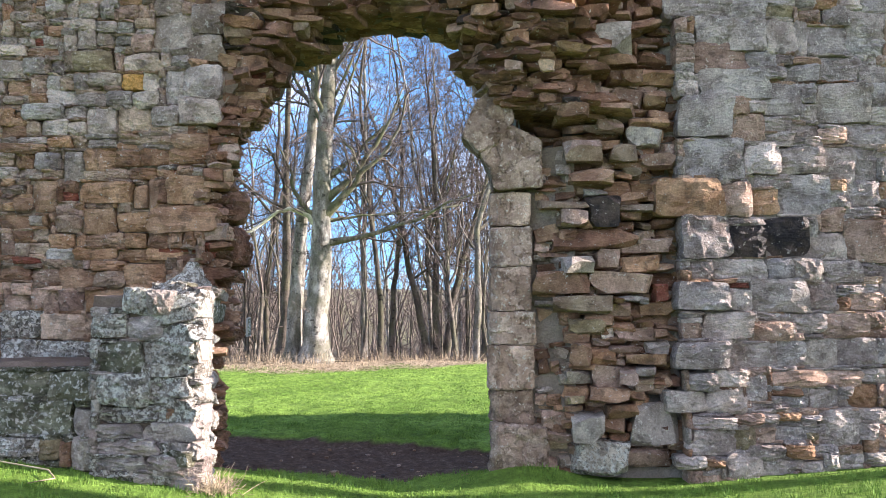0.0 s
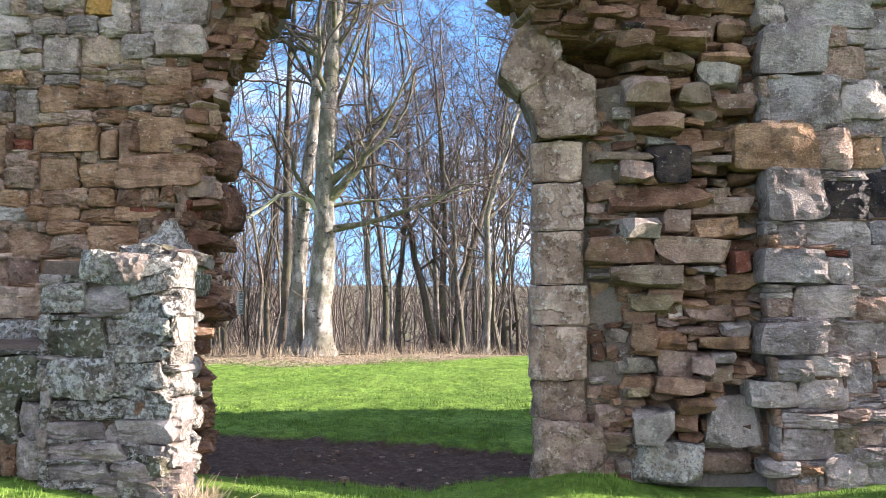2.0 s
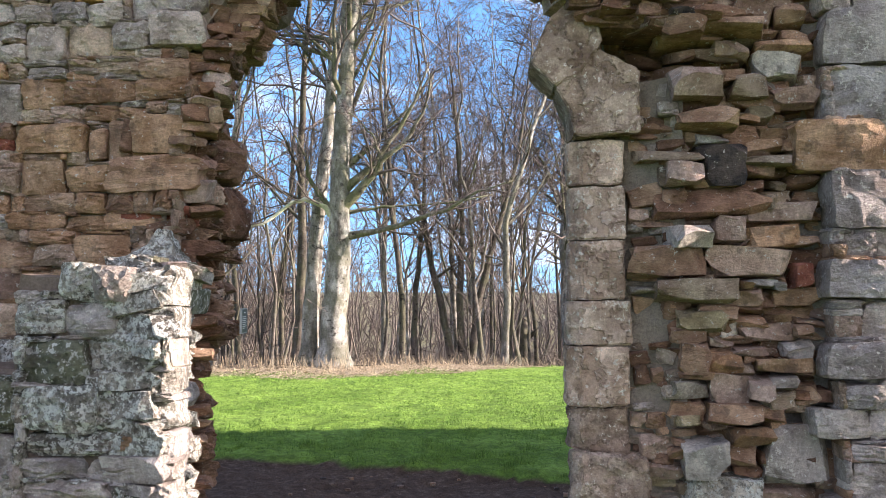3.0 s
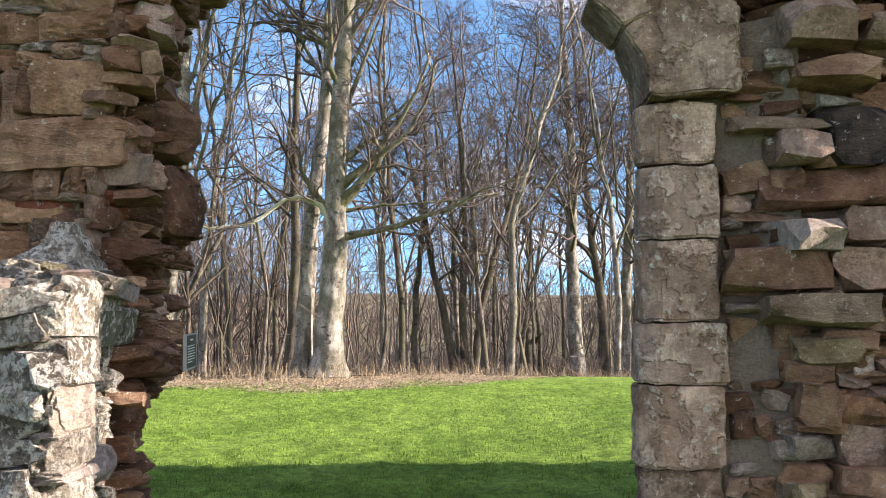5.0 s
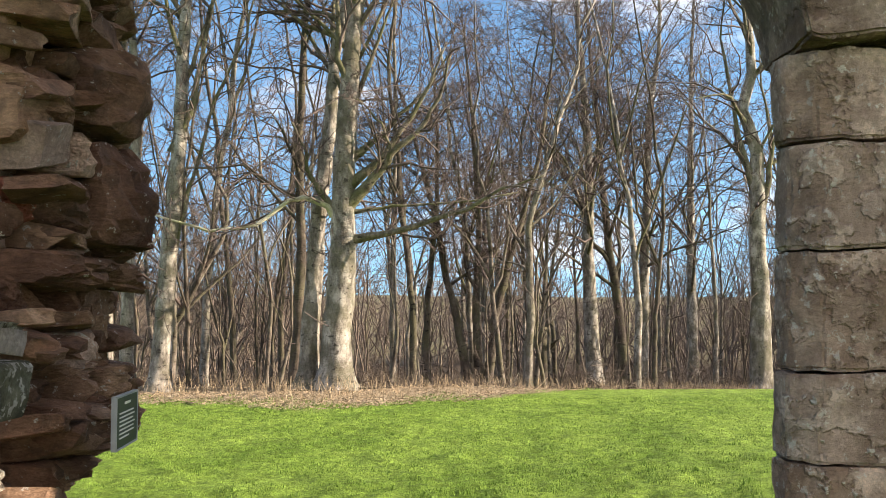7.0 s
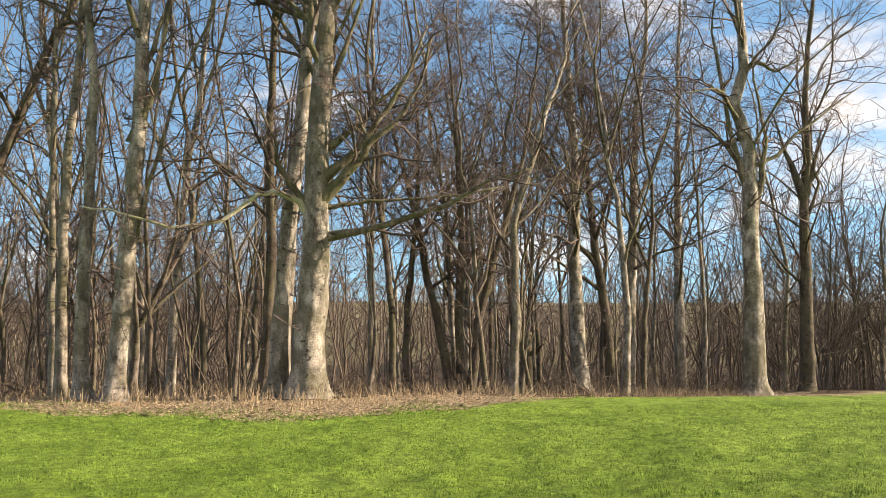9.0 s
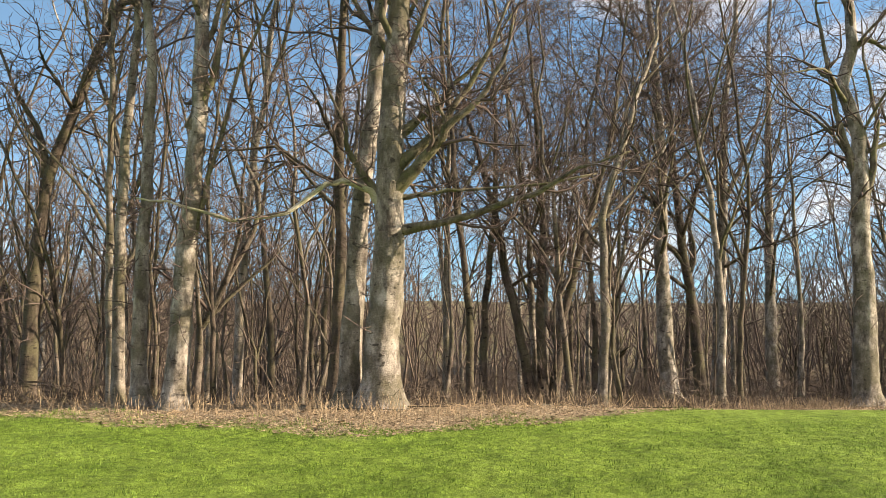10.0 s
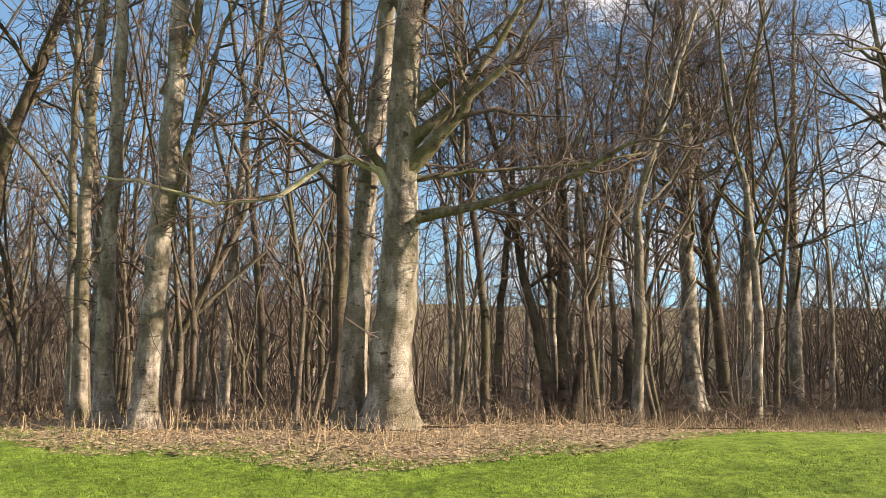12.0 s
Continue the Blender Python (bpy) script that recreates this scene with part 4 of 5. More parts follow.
# ragged haunches on both sides of the vault, brown tones deepened for its shade
for x0, x1, z0, front in ((0.62, 1.35, 2.95, 7.70), (-1.78, -1.02, 3.15, 7.50)):
    z = z0
    while z < 4.5:
        h = pick.uniform(0.05, 0.11)
        x = x0 + pick.uniform(0, 0.08)
        while x < x1:
            w = pick.uniform(0.12, 0.32)
            if z > float(np.interp(x + w / 2, ARCH_X, ARCH_Z)) - 0.02:
                stone(wall_over, pick.choice("bddbpdbd"), block_pose(x + w / 2, front + 0.05 * (z - 3) + pick.uniform(-0.05, 0.09) + 0.22, z + h / 2, w * 1.06, 0.44, h * 1.06, pick.uniform(-12, 12), pick.uniform(-5, 5), pick.uniform(-8, 8)), True)
            x += w
        z += h


# small uneven stones bedded in pale mortar between the jamb and the scar
bed = lump("mortar", 0.80, 1.24, 8.10, 8.36, -0.45, 2.72, 0.035, 0.035, PALE_MORTAR, lambda x, y, z: (x, y - (0.3 * (x - 0.84) if y < 8.15 else 0.0), z), 6.0)
bed.parent = wall_over
z = -0.2
while z < 2.65:
    h = pick.choice((0.05, 0.07, 0.09, 0.13)) * pick.uniform(0.85, 1.15)
    x = 0.86 + pick.uniform(0, 0.05)
    while x < 1.16:
        w = pick.uniform(0.07, 0.21)
        if pick.random() < 0.9:
            stone(wall_over, pick.choice("bptbdbdG"), block_pose(x + w / 2, 8.03 - 0.3 * (x - 0.84) + pick.uniform(-0.045, 0.03) + 0.12, z + h / 2, w * 0.97, 0.26, h * 0.97, pick.uniform(-14, 14), pick.uniform(-9, 9), pick.uniform(-10, 10)), pick.random() < 0.6)
        x += w + pick.uniform(0.0, 0.03)
    z += h + pick.uniform(0.0, 0.015)

# torn front of the left wall above the springing, shade put in as darker stones
z = 2.3
while z < 4.25:
    h = pick.uniform(0.05, 0.10)
    x = -1.98 + pick.uniform(0, 0.05) + 0.12 * smooth(2.3, 2.9, z)
    edge = float(np.interp(z, REVEAL_Z, REVEAL_X))
    while x < edge + 0.02:
        w = min(pick.uniform(0.12, 0.3), max(0.1, edge + 0.06 - x))
        stone(wall_left, pick.choice("bddbdpd"), block_pose(x + w / 2 - 0.05, left_face(x, z) + 0.04 + 0.45 * (x + 1.9) + pick.uniform(-0.04, 0.05) + 0.16, z + h / 2, w, 0.38, h * 1.08, 18 + pick.uniform(-10, 10), pick.uniform(-5, 5), pick.uniform(-7, 7)), True)
        x += w
    z += h


# dressed stones of the jamb and the stump of the arch
def dressed(name, outline, y0, y1, tone, parent, label="", rough=1.0):
    """A dressed block: an outline in x and z drawn back from y0 to y1, edges worn and faces slightly uneven."""
    bm = bmesh.new()
    front = [bm.verts.new((x, y0, z)) for x, z in outline]
    f = bm.faces.new(front)
    r = bmesh.ops.extrude_face_region(bm, geom=[f])
    for v in r["geom"]:
        if isinstance(v, bmesh.types.BMVert):
            v.co.y = y1
    bmesh.ops.recalc_face_normals(bm, faces=bm.faces[:])
    bmesh.ops.bevel(bm, geom=bm.edges[:], offset=0.011, segments=2, affect="EDGES")
    bmesh.ops.triangulate(bm, faces=[f for f in bm.faces if len(f.verts) > 4])
    for _ in range(4):
        bmesh.ops.subdivide_edges(bm, edges=[e for e in bm.edges if e.calc_length() > 0.045], cuts=1, use_grid_fill=True)
    for v in bm.verts:
        p = v.co * 5.0
        v.co += rough * 0.012 * noise.noise_vector(p) + rough * 0.009 * noise.noise_vector(p * 3.7) + 0.004 * noise.noise_vector(p * 9.0)
    me = bpy.data.meshes.new(name)
    bm.to_mesh(me)
    bm.free()
    me.materials.append(STONE[tone])
    me.polygons.foreach_set("use_smooth", [True] * len(me.polygons))
    me.set_sharp_from_angle(angle=radians(35))
    ob = new(name, me)
    ob.parent = parent
    if label:
        ob["label"] = label
    return ob


def jamb_block(z0, z1, x1, parent, x_shift=0.0, y_shift=0.0, tone="j", rough=1.0):
    """One course of the jamb: front face, splayed reveal, and return behind; plan shape drawn up from z0 to z1."""
    plan = [(0.565, 7.965), (0.485, 8.045), (0.475, 8.16), (0.56, 8.34), (x1, 8.40), (x1, 7.98), (0.72, 7.965)]
    ob = dressed("stone", plan, z0 + 0.003, z1 - 0.003, tone, parent, "", rough)
    for v in ob.data.vertices:
        x, y, z = v.co
        v.co = (x + x_shift, z + y_shift, y)
    ob.data.flip_normals()
    return ob


jamb = tagged(new("doorway_jamb"), "weathered dressed-stone doorway jamb with the springing stones of a lost arch", "doorway", kind="structure")
for z0, z1, x1, dx, dy in ((2.0, 2.30, 0.85, 0.0, 0.02), (1.633, 1.99, 0.86, 0.0, 0.0), (1.233, 1.63, 0.85, 0.0, 0.01), (0.931, 1.23, 0.90, -0.015, 0.0),
                           (0.53, 0.928, 0.89, -0.02, 0.01), (0.235, 0.525, 0.88, -0.01, 0.05)):
    jamb_block(z0, z1, x1, jamb, dx, dy, "s" if z0 < 0.3 else "j", 2.2 if z0 < 0.3 else 1.0)
jamb_block(-0.3, 0.232, 0.98, jamb, -0.005, -0.05, "s", 3.0)
dressed("springer", [(0.515, 2.31), (0.955, 2.34), (0.945, 2.75), (0.68, 2.90), (0.405, 2.635), (0.475, 2.50), (0.505, 2.36)], 7.90, 8.38, "s", jamb, "curved springing stone")
dressed("voussoir", [(0.40, 2.645), (0.55, 2.715), (0.70, 2.93), (0.67, 3.16), (0.465, 3.20), (0.345, 3.09), (0.235, 2.79)], 7.88, 8.36, "s", jamb, "broken arch stone")

# broken gabled cap of the buttress
bm = bmesh.new()
bmesh.ops.create_cube(bm, size=1)
for v in bm.verts:
    top = v.co.z > 0
    v.co = Vector(((-1.93 if top else -1.99) + v.co.x * (0.07 if top else 0.36), 7.08 + v.co.y * (0.12 if top else 0.24) + (0.04 if top else 0), 1.42 + (0.23 if top else 0.0)))
bmesh.ops.subdivide_edges(bm, edges=bm.edges[:], cuts=9, use_grid_fill=True)
for v in bm.verts:
    v.co += 0.035 * noise.noise_vector(v.co * 6) + 0.022 * noise.noise_vector(v.co * 15) + 0.01 * noise.noise_vector(v.co * 40)
bmesh.ops.triangulate(bm, faces=bm.faces[:])
me = bpy.data.meshes.new("cap_stone")
bm.to_mesh(me)
bm.free()
me.materials.append(STONE["L"])
cap = new("cap_stone", me)
cap.parent = buttress
cap["label"] = "broken pointed cap stone"
for x, y, z, w, d, h, rx, ry, tone in ((-1.83, 7.0, 1.44, 0.32, 0.26, 0.05, -8, 12, "L"), (-1.80, 7.0, 1.395, 0.28, 0.3, 0.06, -6, 6, "g"), (-1.92, 7.0, 1.40, 0.4, 0.4, 0.07, -6, 2, "L"), (-2.16, 6.95, 1.33, 0.28, 0.42, 0.13, -4, -3, "L"),
                                       (-1.95, 6.93, 1.32, 0.28, 0.4, 0.13, -3, 2, "M"), (-1.79, 6.96, 1.31, 0.14, 0.36, 0.14, 0, 4, "L"), (-2.4, 6.95, 1.22, 0.3, 0.4, 0.14, -5, -4, "M"), (-1.84, 7.1, 1.25, 0.22, 0.4, 0.14, 0, 6, "M")):
    stone(buttress, tone, block_pose(x, y, z, w, d, h, 0, ry, rx), h < 0.08)
# thin broken slabs heaped round the foot of the cap
for k in range(34):
    x, y = pick.uniform(-2.28, -1.76), pick.uniform(6.72, 7.24)
    z = 1.37 + 0.07 * (1 - abs(x + 1.95) / 0.35) + pick.uniform(0, 0.05)
    stone(buttress, pick.choice("LMLgL"), block_pose(x, y, z, pick.uniform(0.07, 0.17), pick.uniform(0.08, 0.18), pick.uniform(0.03, 0.06), pick.uniform(-40, 40), pick.uniform(-12, 16), pick.uniform(-14, 4)), True)
z = -0.06
while z < 1.28:
    h = pick.uniform(0.06, 0.15)
    y = 6.6
    while y < 7.3:
        w = pick.uniform(0.07, 0.2)
        back = -1.875 - 0.17 * (y - 6.6) + pick.uniform(-0.06, 0.035)
        stone(buttress, pick.choice("LMLgL"), block_pose(back, y + w / 2, z + h / 2, w * 1.05, 0.34, h * 1.05, 80 + pick.uniform(-20, 20), pick.uniform(-8, 8), pick.uniform(-14, 14)), pick.random() < 0.75)
        y += w
    z += h


# ---- trees ----
def ring_points(c, d, r, n, twist=0.0):
    d = d.normalized()
    a = d.cross(Vector((0.31, 0.9, 0.17)))
    if a.length < 0.05:
        a = d.cross(Vector((1, 0, 0)))
    a.normalize()
    b2 = d.cross(a)
    return [c + r * (math.cos(2 * math.pi * k / n + twist) * a + math.sin(2 * math.pi * k / n + twist) * b2) for k in range(n)]


class Wood:
    """Collects tapering tubes into one mesh."""

    def __init__(self):
        self.verts, self.faces = [], []

    def tube(self, pts, radii, n):
        base = len(self.verts)
        m = len(pts)
        for i, (p, r) in enumerate(zip(pts, radii)):
            d = pts[min(i + 1, m - 1)] - pts[max(i - 1, 0)]
            self.verts += [v[:] for v in ring_points(p, d, r, n)]
        for i in range(m - 1):
            for k in range(n):
                a, c = base + i * n + k, base + i * n + (k + 1) % n
                self.faces.append((a, c, c + n, a + n))
        if n > 4:
            self.faces.append(tuple(base + (m - 1) * n + k for k in range(n)))

    def link(self, name, material, parent, label=""):
        return link_mesh(name, self.verts, self.faces, material, parent, label, flat=False)


def wander(rng, start, way, length, steps, bend, lift):
    pts, d = [start.copy()], way.normalized()
    for _ in range(steps):
        d = (d + Vector((rng.gauss(0, bend), rng.gauss(0, bend), rng.gauss(0, bend) + lift))).normalized()
        pts.append(pts[-1] + d * (length / steps))
    return pts


def along(pts, k):
    f = k * (len(pts) - 1)
    i = min(int(f), len(pts) - 2)
    return pts[i].lerp(pts[i + 1], f - i), (pts[i + 1] - pts[i]).normalized()


def side_way(rng, d, spread, lift):
    a = d.cross(Vector((rng.gauss(0, 1), rng.gauss(0, 1), rng.gauss(0, 1)))).normalized()
    return (d * math.cos(spread) + a * math.sin(spread) + Vector((0, 0, lift))).normalized()


def sprays(rng, wood, pts, r, length, level, density):
    """Branches and twigs all along a limb, spread in flat layers, long and thin."""
    count = max(2 if level < 3 else 1, int((7, 4, 2.6)[level - 1] * density + rng.random()))
    for c in range(count):
        k = 0.12 + 0.88 * (c + rng.random()) / count
        p, d = along(pts, k)
        ln = length * (0.66 - 0.30 * k) * rng.uniform(0.5, 1.3)
        way = side_way(rng, d, rng.uniform(0.4, 1.0), 0.08)
        way.z *= 0.7
        sub = wander(rng, p, way, ln, (6, 3, 2)[level - 1], (0.34, 0.4, 0.45)[level - 1], 0.04)
        r0 = max(0.0075, r * 0.55 * (1.05 - 0.6 * k))
        radii = [r0 + (0.005 - r0) * i / (len(sub) - 1) for i in range(len(sub))]
        wood.tube(sub, radii, 4 if level == 1 and r0 > 0.02 else 3)
        if level < 3:
            sprays(rng, wood, sub, r0, ln, level + 1, density)


def make_tree(name, x, y, path, r0, height, seed, bark=BARK, limbs=(), clear=0.3, count=16, density=0.9, label="", reach=0.26, flare=1.2, category="tree", group="", deep=0.0, forks=0, bend=0.07):
    """A bare winter tree: a tapered trunk that follows path (sideways, up), own limbs, and a crown of twigs."""
    rng = random.Random(seed)
    z = ground_z(x, y) - 0.12
    root = tagged(new(name), label, category, group)
    root.location = (x, y, z)
    pts = [Vector((dx, deep * dz, dz + (0.12 if dz else 0.0))) for dx, dz in path]
    d = (pts[-1] - pts[-2]).normalized()
    rest = height - pts[-1].z
    if rest > 0:
        pts += wander(rng, pts[-1], d, rest, 5 if bend < 0.1 else 8, bend, 0.06)[1:]
    dense = []
    for i in range(len(pts) - 1):
        seg = max(1, int((pts[i + 1] - pts[i]).length / 0.5))
        for k in range(seg):
            dense.append(pts[i].lerp(pts[i + 1], k / seg))
    dense.append(pts[-1])
    dense = [p + Vector((rng.uniform(-1, 1), rng.uniform(-1, 1), 0)) * 0.025 * min(1.0, i / 3) for i, p in enumerate(dense)]
    rad = []
    for p in dense:
        k = max(0.0, p.z / height)
        r = r0 * (1 - 0.86 * k ** 0.85)
        rad.append(r * (1 + (flare - 1) * math.exp(-p.z / 0.28)))
    trunk = Wood()
    if r0 > 0.162:
        # root lobes at the foot, bulges and knots higher up
        fine, fat = [], []
        for i in range(len(dense) - 1):
            step = 4 if dense[i].z < 6 else 1
            for k in range(step):
                fine.append(dense[i].lerp(dense[i + 1], k / step))
                fat.append(rad[i] + (rad[i + 1] - rad[i]) * k / step)
        fine.append(dense[-1])
        fat.append(rad[-1])
        trunk.tube(fine, fat, 20)
        lobes = [(rng.uniform(0, 6.28), rng.uniform(0.3, 0.75)) for _ in range(6)]
        knots = [(rng.uniform(0, 6.28), rng.uniform(0.8, 5.5), rng.uniform(0.04, 0.11)) for _ in range(9)]
        for i, (p, r) in enumerate(zip(fine, fat)):
            for k in range(20):
                v = Vector(trunk.verts[i * 20 + k])
                out = v - p
                ang = math.atan2(out.y, out.x)
                grow = 0.09 * noise.noise((math.cos(ang) * 1.2 + seed, math.sin(ang) * 1.2, p.z * 0.9)) + 0.05 * noise.noise((math.cos(ang) * 3 + seed, math.sin(ang) * 3, p.z * 3))
                for at, size in lobes:
                    grow += size * math.exp(-max(0.0, p.z) / 0.22) * max(0.0, math.cos(ang - at)) ** 6
                for at, high, size in knots:
                    grow += size / max(r, 0.08) * 0.5 * math.exp(-((p.z - high) / 0.09) ** 2) * max(0.0, math.cos(ang - at)) ** 10
                trunk.verts[i * 20 + k] = (p + out * (1 + grow))[:]
    else:
        trunk.tube(dense, rad, 8)
    trunk.link("trunk", bark, root)
    crown = Wood()
    limb_bark = BARK_LIMB if bark is BARK else BARK_YOUNG if bark is BARK_PALE else bark
    for c in range(forks):
        # a second leader that parts from the trunk and climbs beside it
        k = rng.uniform(0.14, 0.46)
        p, d = along(dense, k)
        fr = rad[min(int(k * (len(rad) - 1)), len(rad) - 1)] * rng.uniform(0.5, 0.8)
        ln = height * rng.uniform(0.35, 0.6)
        pts2 = wander(rng, p, side_way(rng, d, rng.uniform(0.3, 0.6), 0.25), ln, 9, 0.13, 0.09)
        leader = Wood()
        leader.tube(pts2, [fr + (0.012 - fr) * (i / 9) ** 0.9 for i in range(10)], 7)
        leader.link("limb", limb_bark, root)
        sprays(rng, crown, pts2, fr * 0.6, ln * 0.7, 1, density)
    for lp, lr, ldepth in limbs:
        pp = [Vector((dx, ldepth * i * 0.35, dz + 0.12)) for i, (dx, dz) in enumerate(lp)]
        fine = []
        for i in range(len(pp) - 1):
            for k in range(3):
                fine.append(pp[i].lerp(pp[i + 1], k / 3) + Vector((rng.uniform(-1, 1), rng.uniform(-1, 1), rng.uniform(-1, 1))) * 0.03)
        fine.append(pp[-1])
        limb = Wood()
        limb.tube(fine, [lr * (1 + 0.5 * math.exp(-i / 1.2) + 0.12 * noise.noise((i * 0.9, seed, lr * 50))) + (0.018 - lr) * (i / (len(fine) - 1)) ** 0.8 for i in range(len(fine))], 9)
        limb.link("limb", limb_bark, root)
        ln = sum((fine[i + 1] - fine[i]).length for i in range(len(fine) - 1))
        sprays(rng, crown, fine, lr * 0.6, ln * 0.85, 1, density * 1.15)
    for c in range(count):
        k = clear + (0.97 - clear) * (c + rng.random()) / count
        p, d = along(dense, k)
        ln = height * reach * (1.2 - 0.75 * k) * rng.uniform(0.6, 1.25)
        a = rng.uniform(0, 2 * math.pi)
        lift = rng.uniform(0.3 if r0 < 0.3 else 0.6, 1.7)
        way = Vector((math.cos(a), math.sin(a), lift)).normalized()
        pts2 = wander(rng, p, way, ln, 6, 0.2, 0.05)
        lr = max(0.016, r0 * (0.46 if r0 < 0.3 else 0.32) * (1.05 - 0.8 * k) * rng.uniform(0.6, 1.1))
        branch = Wood() if lr > 0.035 and r0 > 0.12 else crown
        branch.tube(pts2, [lr + (0.008 - lr) * i / 6 for i in range(7)], 6 if lr > 0.04 else 4)
        if branch is not crown:
            branch.link("limb", limb_bark, root)
        sprays(rng, crown, pts2, lr, ln, 1, density)
    if r0 > 0.13 and y < 60:
        # thin shoots that sprout from the bark below the crown
        own = random.Random(seed + 77)
        for c in range(22):
            p, d = along(dense, own.uniform(0.06, 0.5))
            a = own.uniform(0, 2 * math.pi)
            shoot = wander(own, p, Vector((math.cos(a), math.sin(a), own.uniform(-0.3, 0.8))), own.uniform(0.5, 1.5), 4, 0.3, 0.03)
            crown.tube(shoot, [0.013, 0.011, 0.009, 0.007, 0.004], 3)
            for q in shoot[1:4]:
                tw = wander(own, q, Vector((own.gauss(0, 1), own.gauss(0, 1), own.gauss(0.3, 0.6))), own.uniform(0.2, 0.55), 2, 0.3, 0.03)
                crown.tube(tw, [0.007, 0.006, 0.003], 3)
    crown.link("crown", TWIG, root)
    return root


BEECH = "tall bare beech with pale grey bark"
big_beech = make_tree("beech_tree", -4.02, 25.5, [(0, 0), (0.08, 1.34), (0.17, 2.48), (0.22, 3.28), (0.2, 4.2), (0.24, 5.1), (0.32, 6.8), (0.4, 8.17)], 0.37, 17, 1, BARK, limbs=(
    ([(0.28, 3.33), (0.85, 3.45), (1.76, 3.67), (3.01, 4.05), (3.81, 4.47), (4.72, 4.75)], 0.11, -0.3),
    ([(0.17, 3.73), (-0.17, 4.12), (-0.67, 4.33), (-0.94, 4.23), (-1.65, 3.68), (-2.67, 3.56), (-3.58, 3.84), (-4.38, 3.96)], 0.08, -0.45),
    ([(0.18, 4.01), (0.53, 4.39), (1.08, 4.93), (1.31, 5.32), (1.9, 5.76), (2.4, 6.53), (2.67, 7.48)], 0.16, -0.2),
    ([(0.3, 4.6), (0.98, 5.16), (1.74, 6.2), (2.18, 6.96), (2.56, 7.94)], 0.11, 0.1),
    ([(0.35, 5.2), (1.08, 5.81), (1.42, 6.25), (2.07, 6.86), (2.67, 7.82)], 0.085, 0.3),
    ([(0.3, 6.2), (0.53, 6.8), (0.81, 7.46), (1.08, 8.16), (1.4, 9.1)], 0.09, 0.0),
    ([(0.4, 4.0), (0.9, 4.1), (1.5, 4.2), (2.9, 4.25), (4.2, 4.5)], 0.05, 0.35),
    ([(1.3, 5.3), (1.25, 5.55), (1.08, 5.98), (0.81, 6.3), (0.5, 6.5)], 0.04, -0.5),
    ([(0.1, 3.9), (-0.34, 4.5), (-0.57, 4.9), (-0.64, 5.4), (-0.9, 6.0)], 0.09, -0.3)), clear=0.33, count=26, density=1.0, reach=0.38, label=BEECH + ", trunk dividing above head height")
pale_limb = [c for c in big_beech.children if c.name.startswith("limb")][1]
pale_limb.data.materials[0] = BARK_LICHEN
pale_limb["label"] = "low limb crusted with pale green lichen"
make_tree("beech_tree", -4.69, 25.9, [(0, 0), (0.06, 1.36), (0.17, 3.1), (0.29, 4.48), (0.46, 5.99), (0.58, 7.72)], 0.24, 17, 2, BARK, clear=0.4, count=16, label=BEECH)
make_tree("beech_tree", -5.17, 26.5, [(0, 0), (0.12, 1.4), (0.17, 3.3), (0.12, 5.5), (0.17, 7.3), (0.23, 8.5)], 0.15, 16, 3, BARK_DARK, clear=0.28, count=16, density=1.0, label="rough dark-barked tree beside the paired beeches")
make_tree("beech_tree", -7.82, 24.9, [(0, 0), (0.15, 2.38), (0.28, 4.07), (0.4, 5.77), (0.49, 8.03)], 0.23, 18, 4, BARK, limbs=(([(0.28, 5.3), (0.69, 6.35), (1.0, 8.0), (1.2, 9.5)], 0.11, 0.0), ([(0.25, 3.0), (0.5, 4.0), (0.8, 5.2), (1.13, 6.5), (1.8, 8.0), (2.1, 9.5)], 0.07, 0.2)), clear=0.4, label=BEECH)
make_tree("beech_tree", -8.75, 25.5, [(0, 0), (-0.06, 1.19), (0.0, 2.9), (0.06, 4.61), (0.11, 6.88)], 0.165, 16, 5, BARK, clear=0.45, label="straight grey-barked bare tree with a kinked foot")
make_tree("beech_tree", -9.35, 25.8, [(0, 0), (-0.03, 1.73), (0.0, 3.47), (0.05, 5.2), (0.25, 7.51)], 0.14, 16, 6, BARK_PALE, clear=0.4, label="straight grey-barked bare tree")
make_tree("beech_tree", -9.75, 26.3, [(0, 0), (-0.05, 2.0), (-0.1, 4.5), (-0.1, 6.5)], 0.10, 14, 7, BARK_PALE, clear=0.45, label="slim pale-barked bare tree")
make_tree("oak_tree", -11.99, 27.0, [(0, 0), (0.17, 3.39), (0.39, 4.95), (1.0, 6.51), (1.45, 7.62)], 0.2, 15, 8, BARK_DARK, limbs=(([(0.35, 4.9), (0.1, 6.0), (-0.5, 7.0), (-1.0, 8.2)], 0.1, 0.0),), clear=0.4, label="dark crooked bare tree leaning at the wood edge")
make_tree("beech_tree", -3.58, 34.0, [(0, 0), (0.0, 3.36), (0.05, 6.68), (0.08, 10.01)], 0.125, 17, 9, BARK_PALE, clear=0.3, count=20, density=1.1, reach=0.3, label="slim pale straight tree among undergrowth")
make_tree("beech_tree", -2.73, 36.0, [(0, 0), (0.09, 2.72), (0.45, 6.31), (0.45, 9.0)], 0.14, 16, 10, BARK_DARK, clear=0.3, count=22, density=1.5, reach=0.34, label="slim brown bare tree among undergrowth")
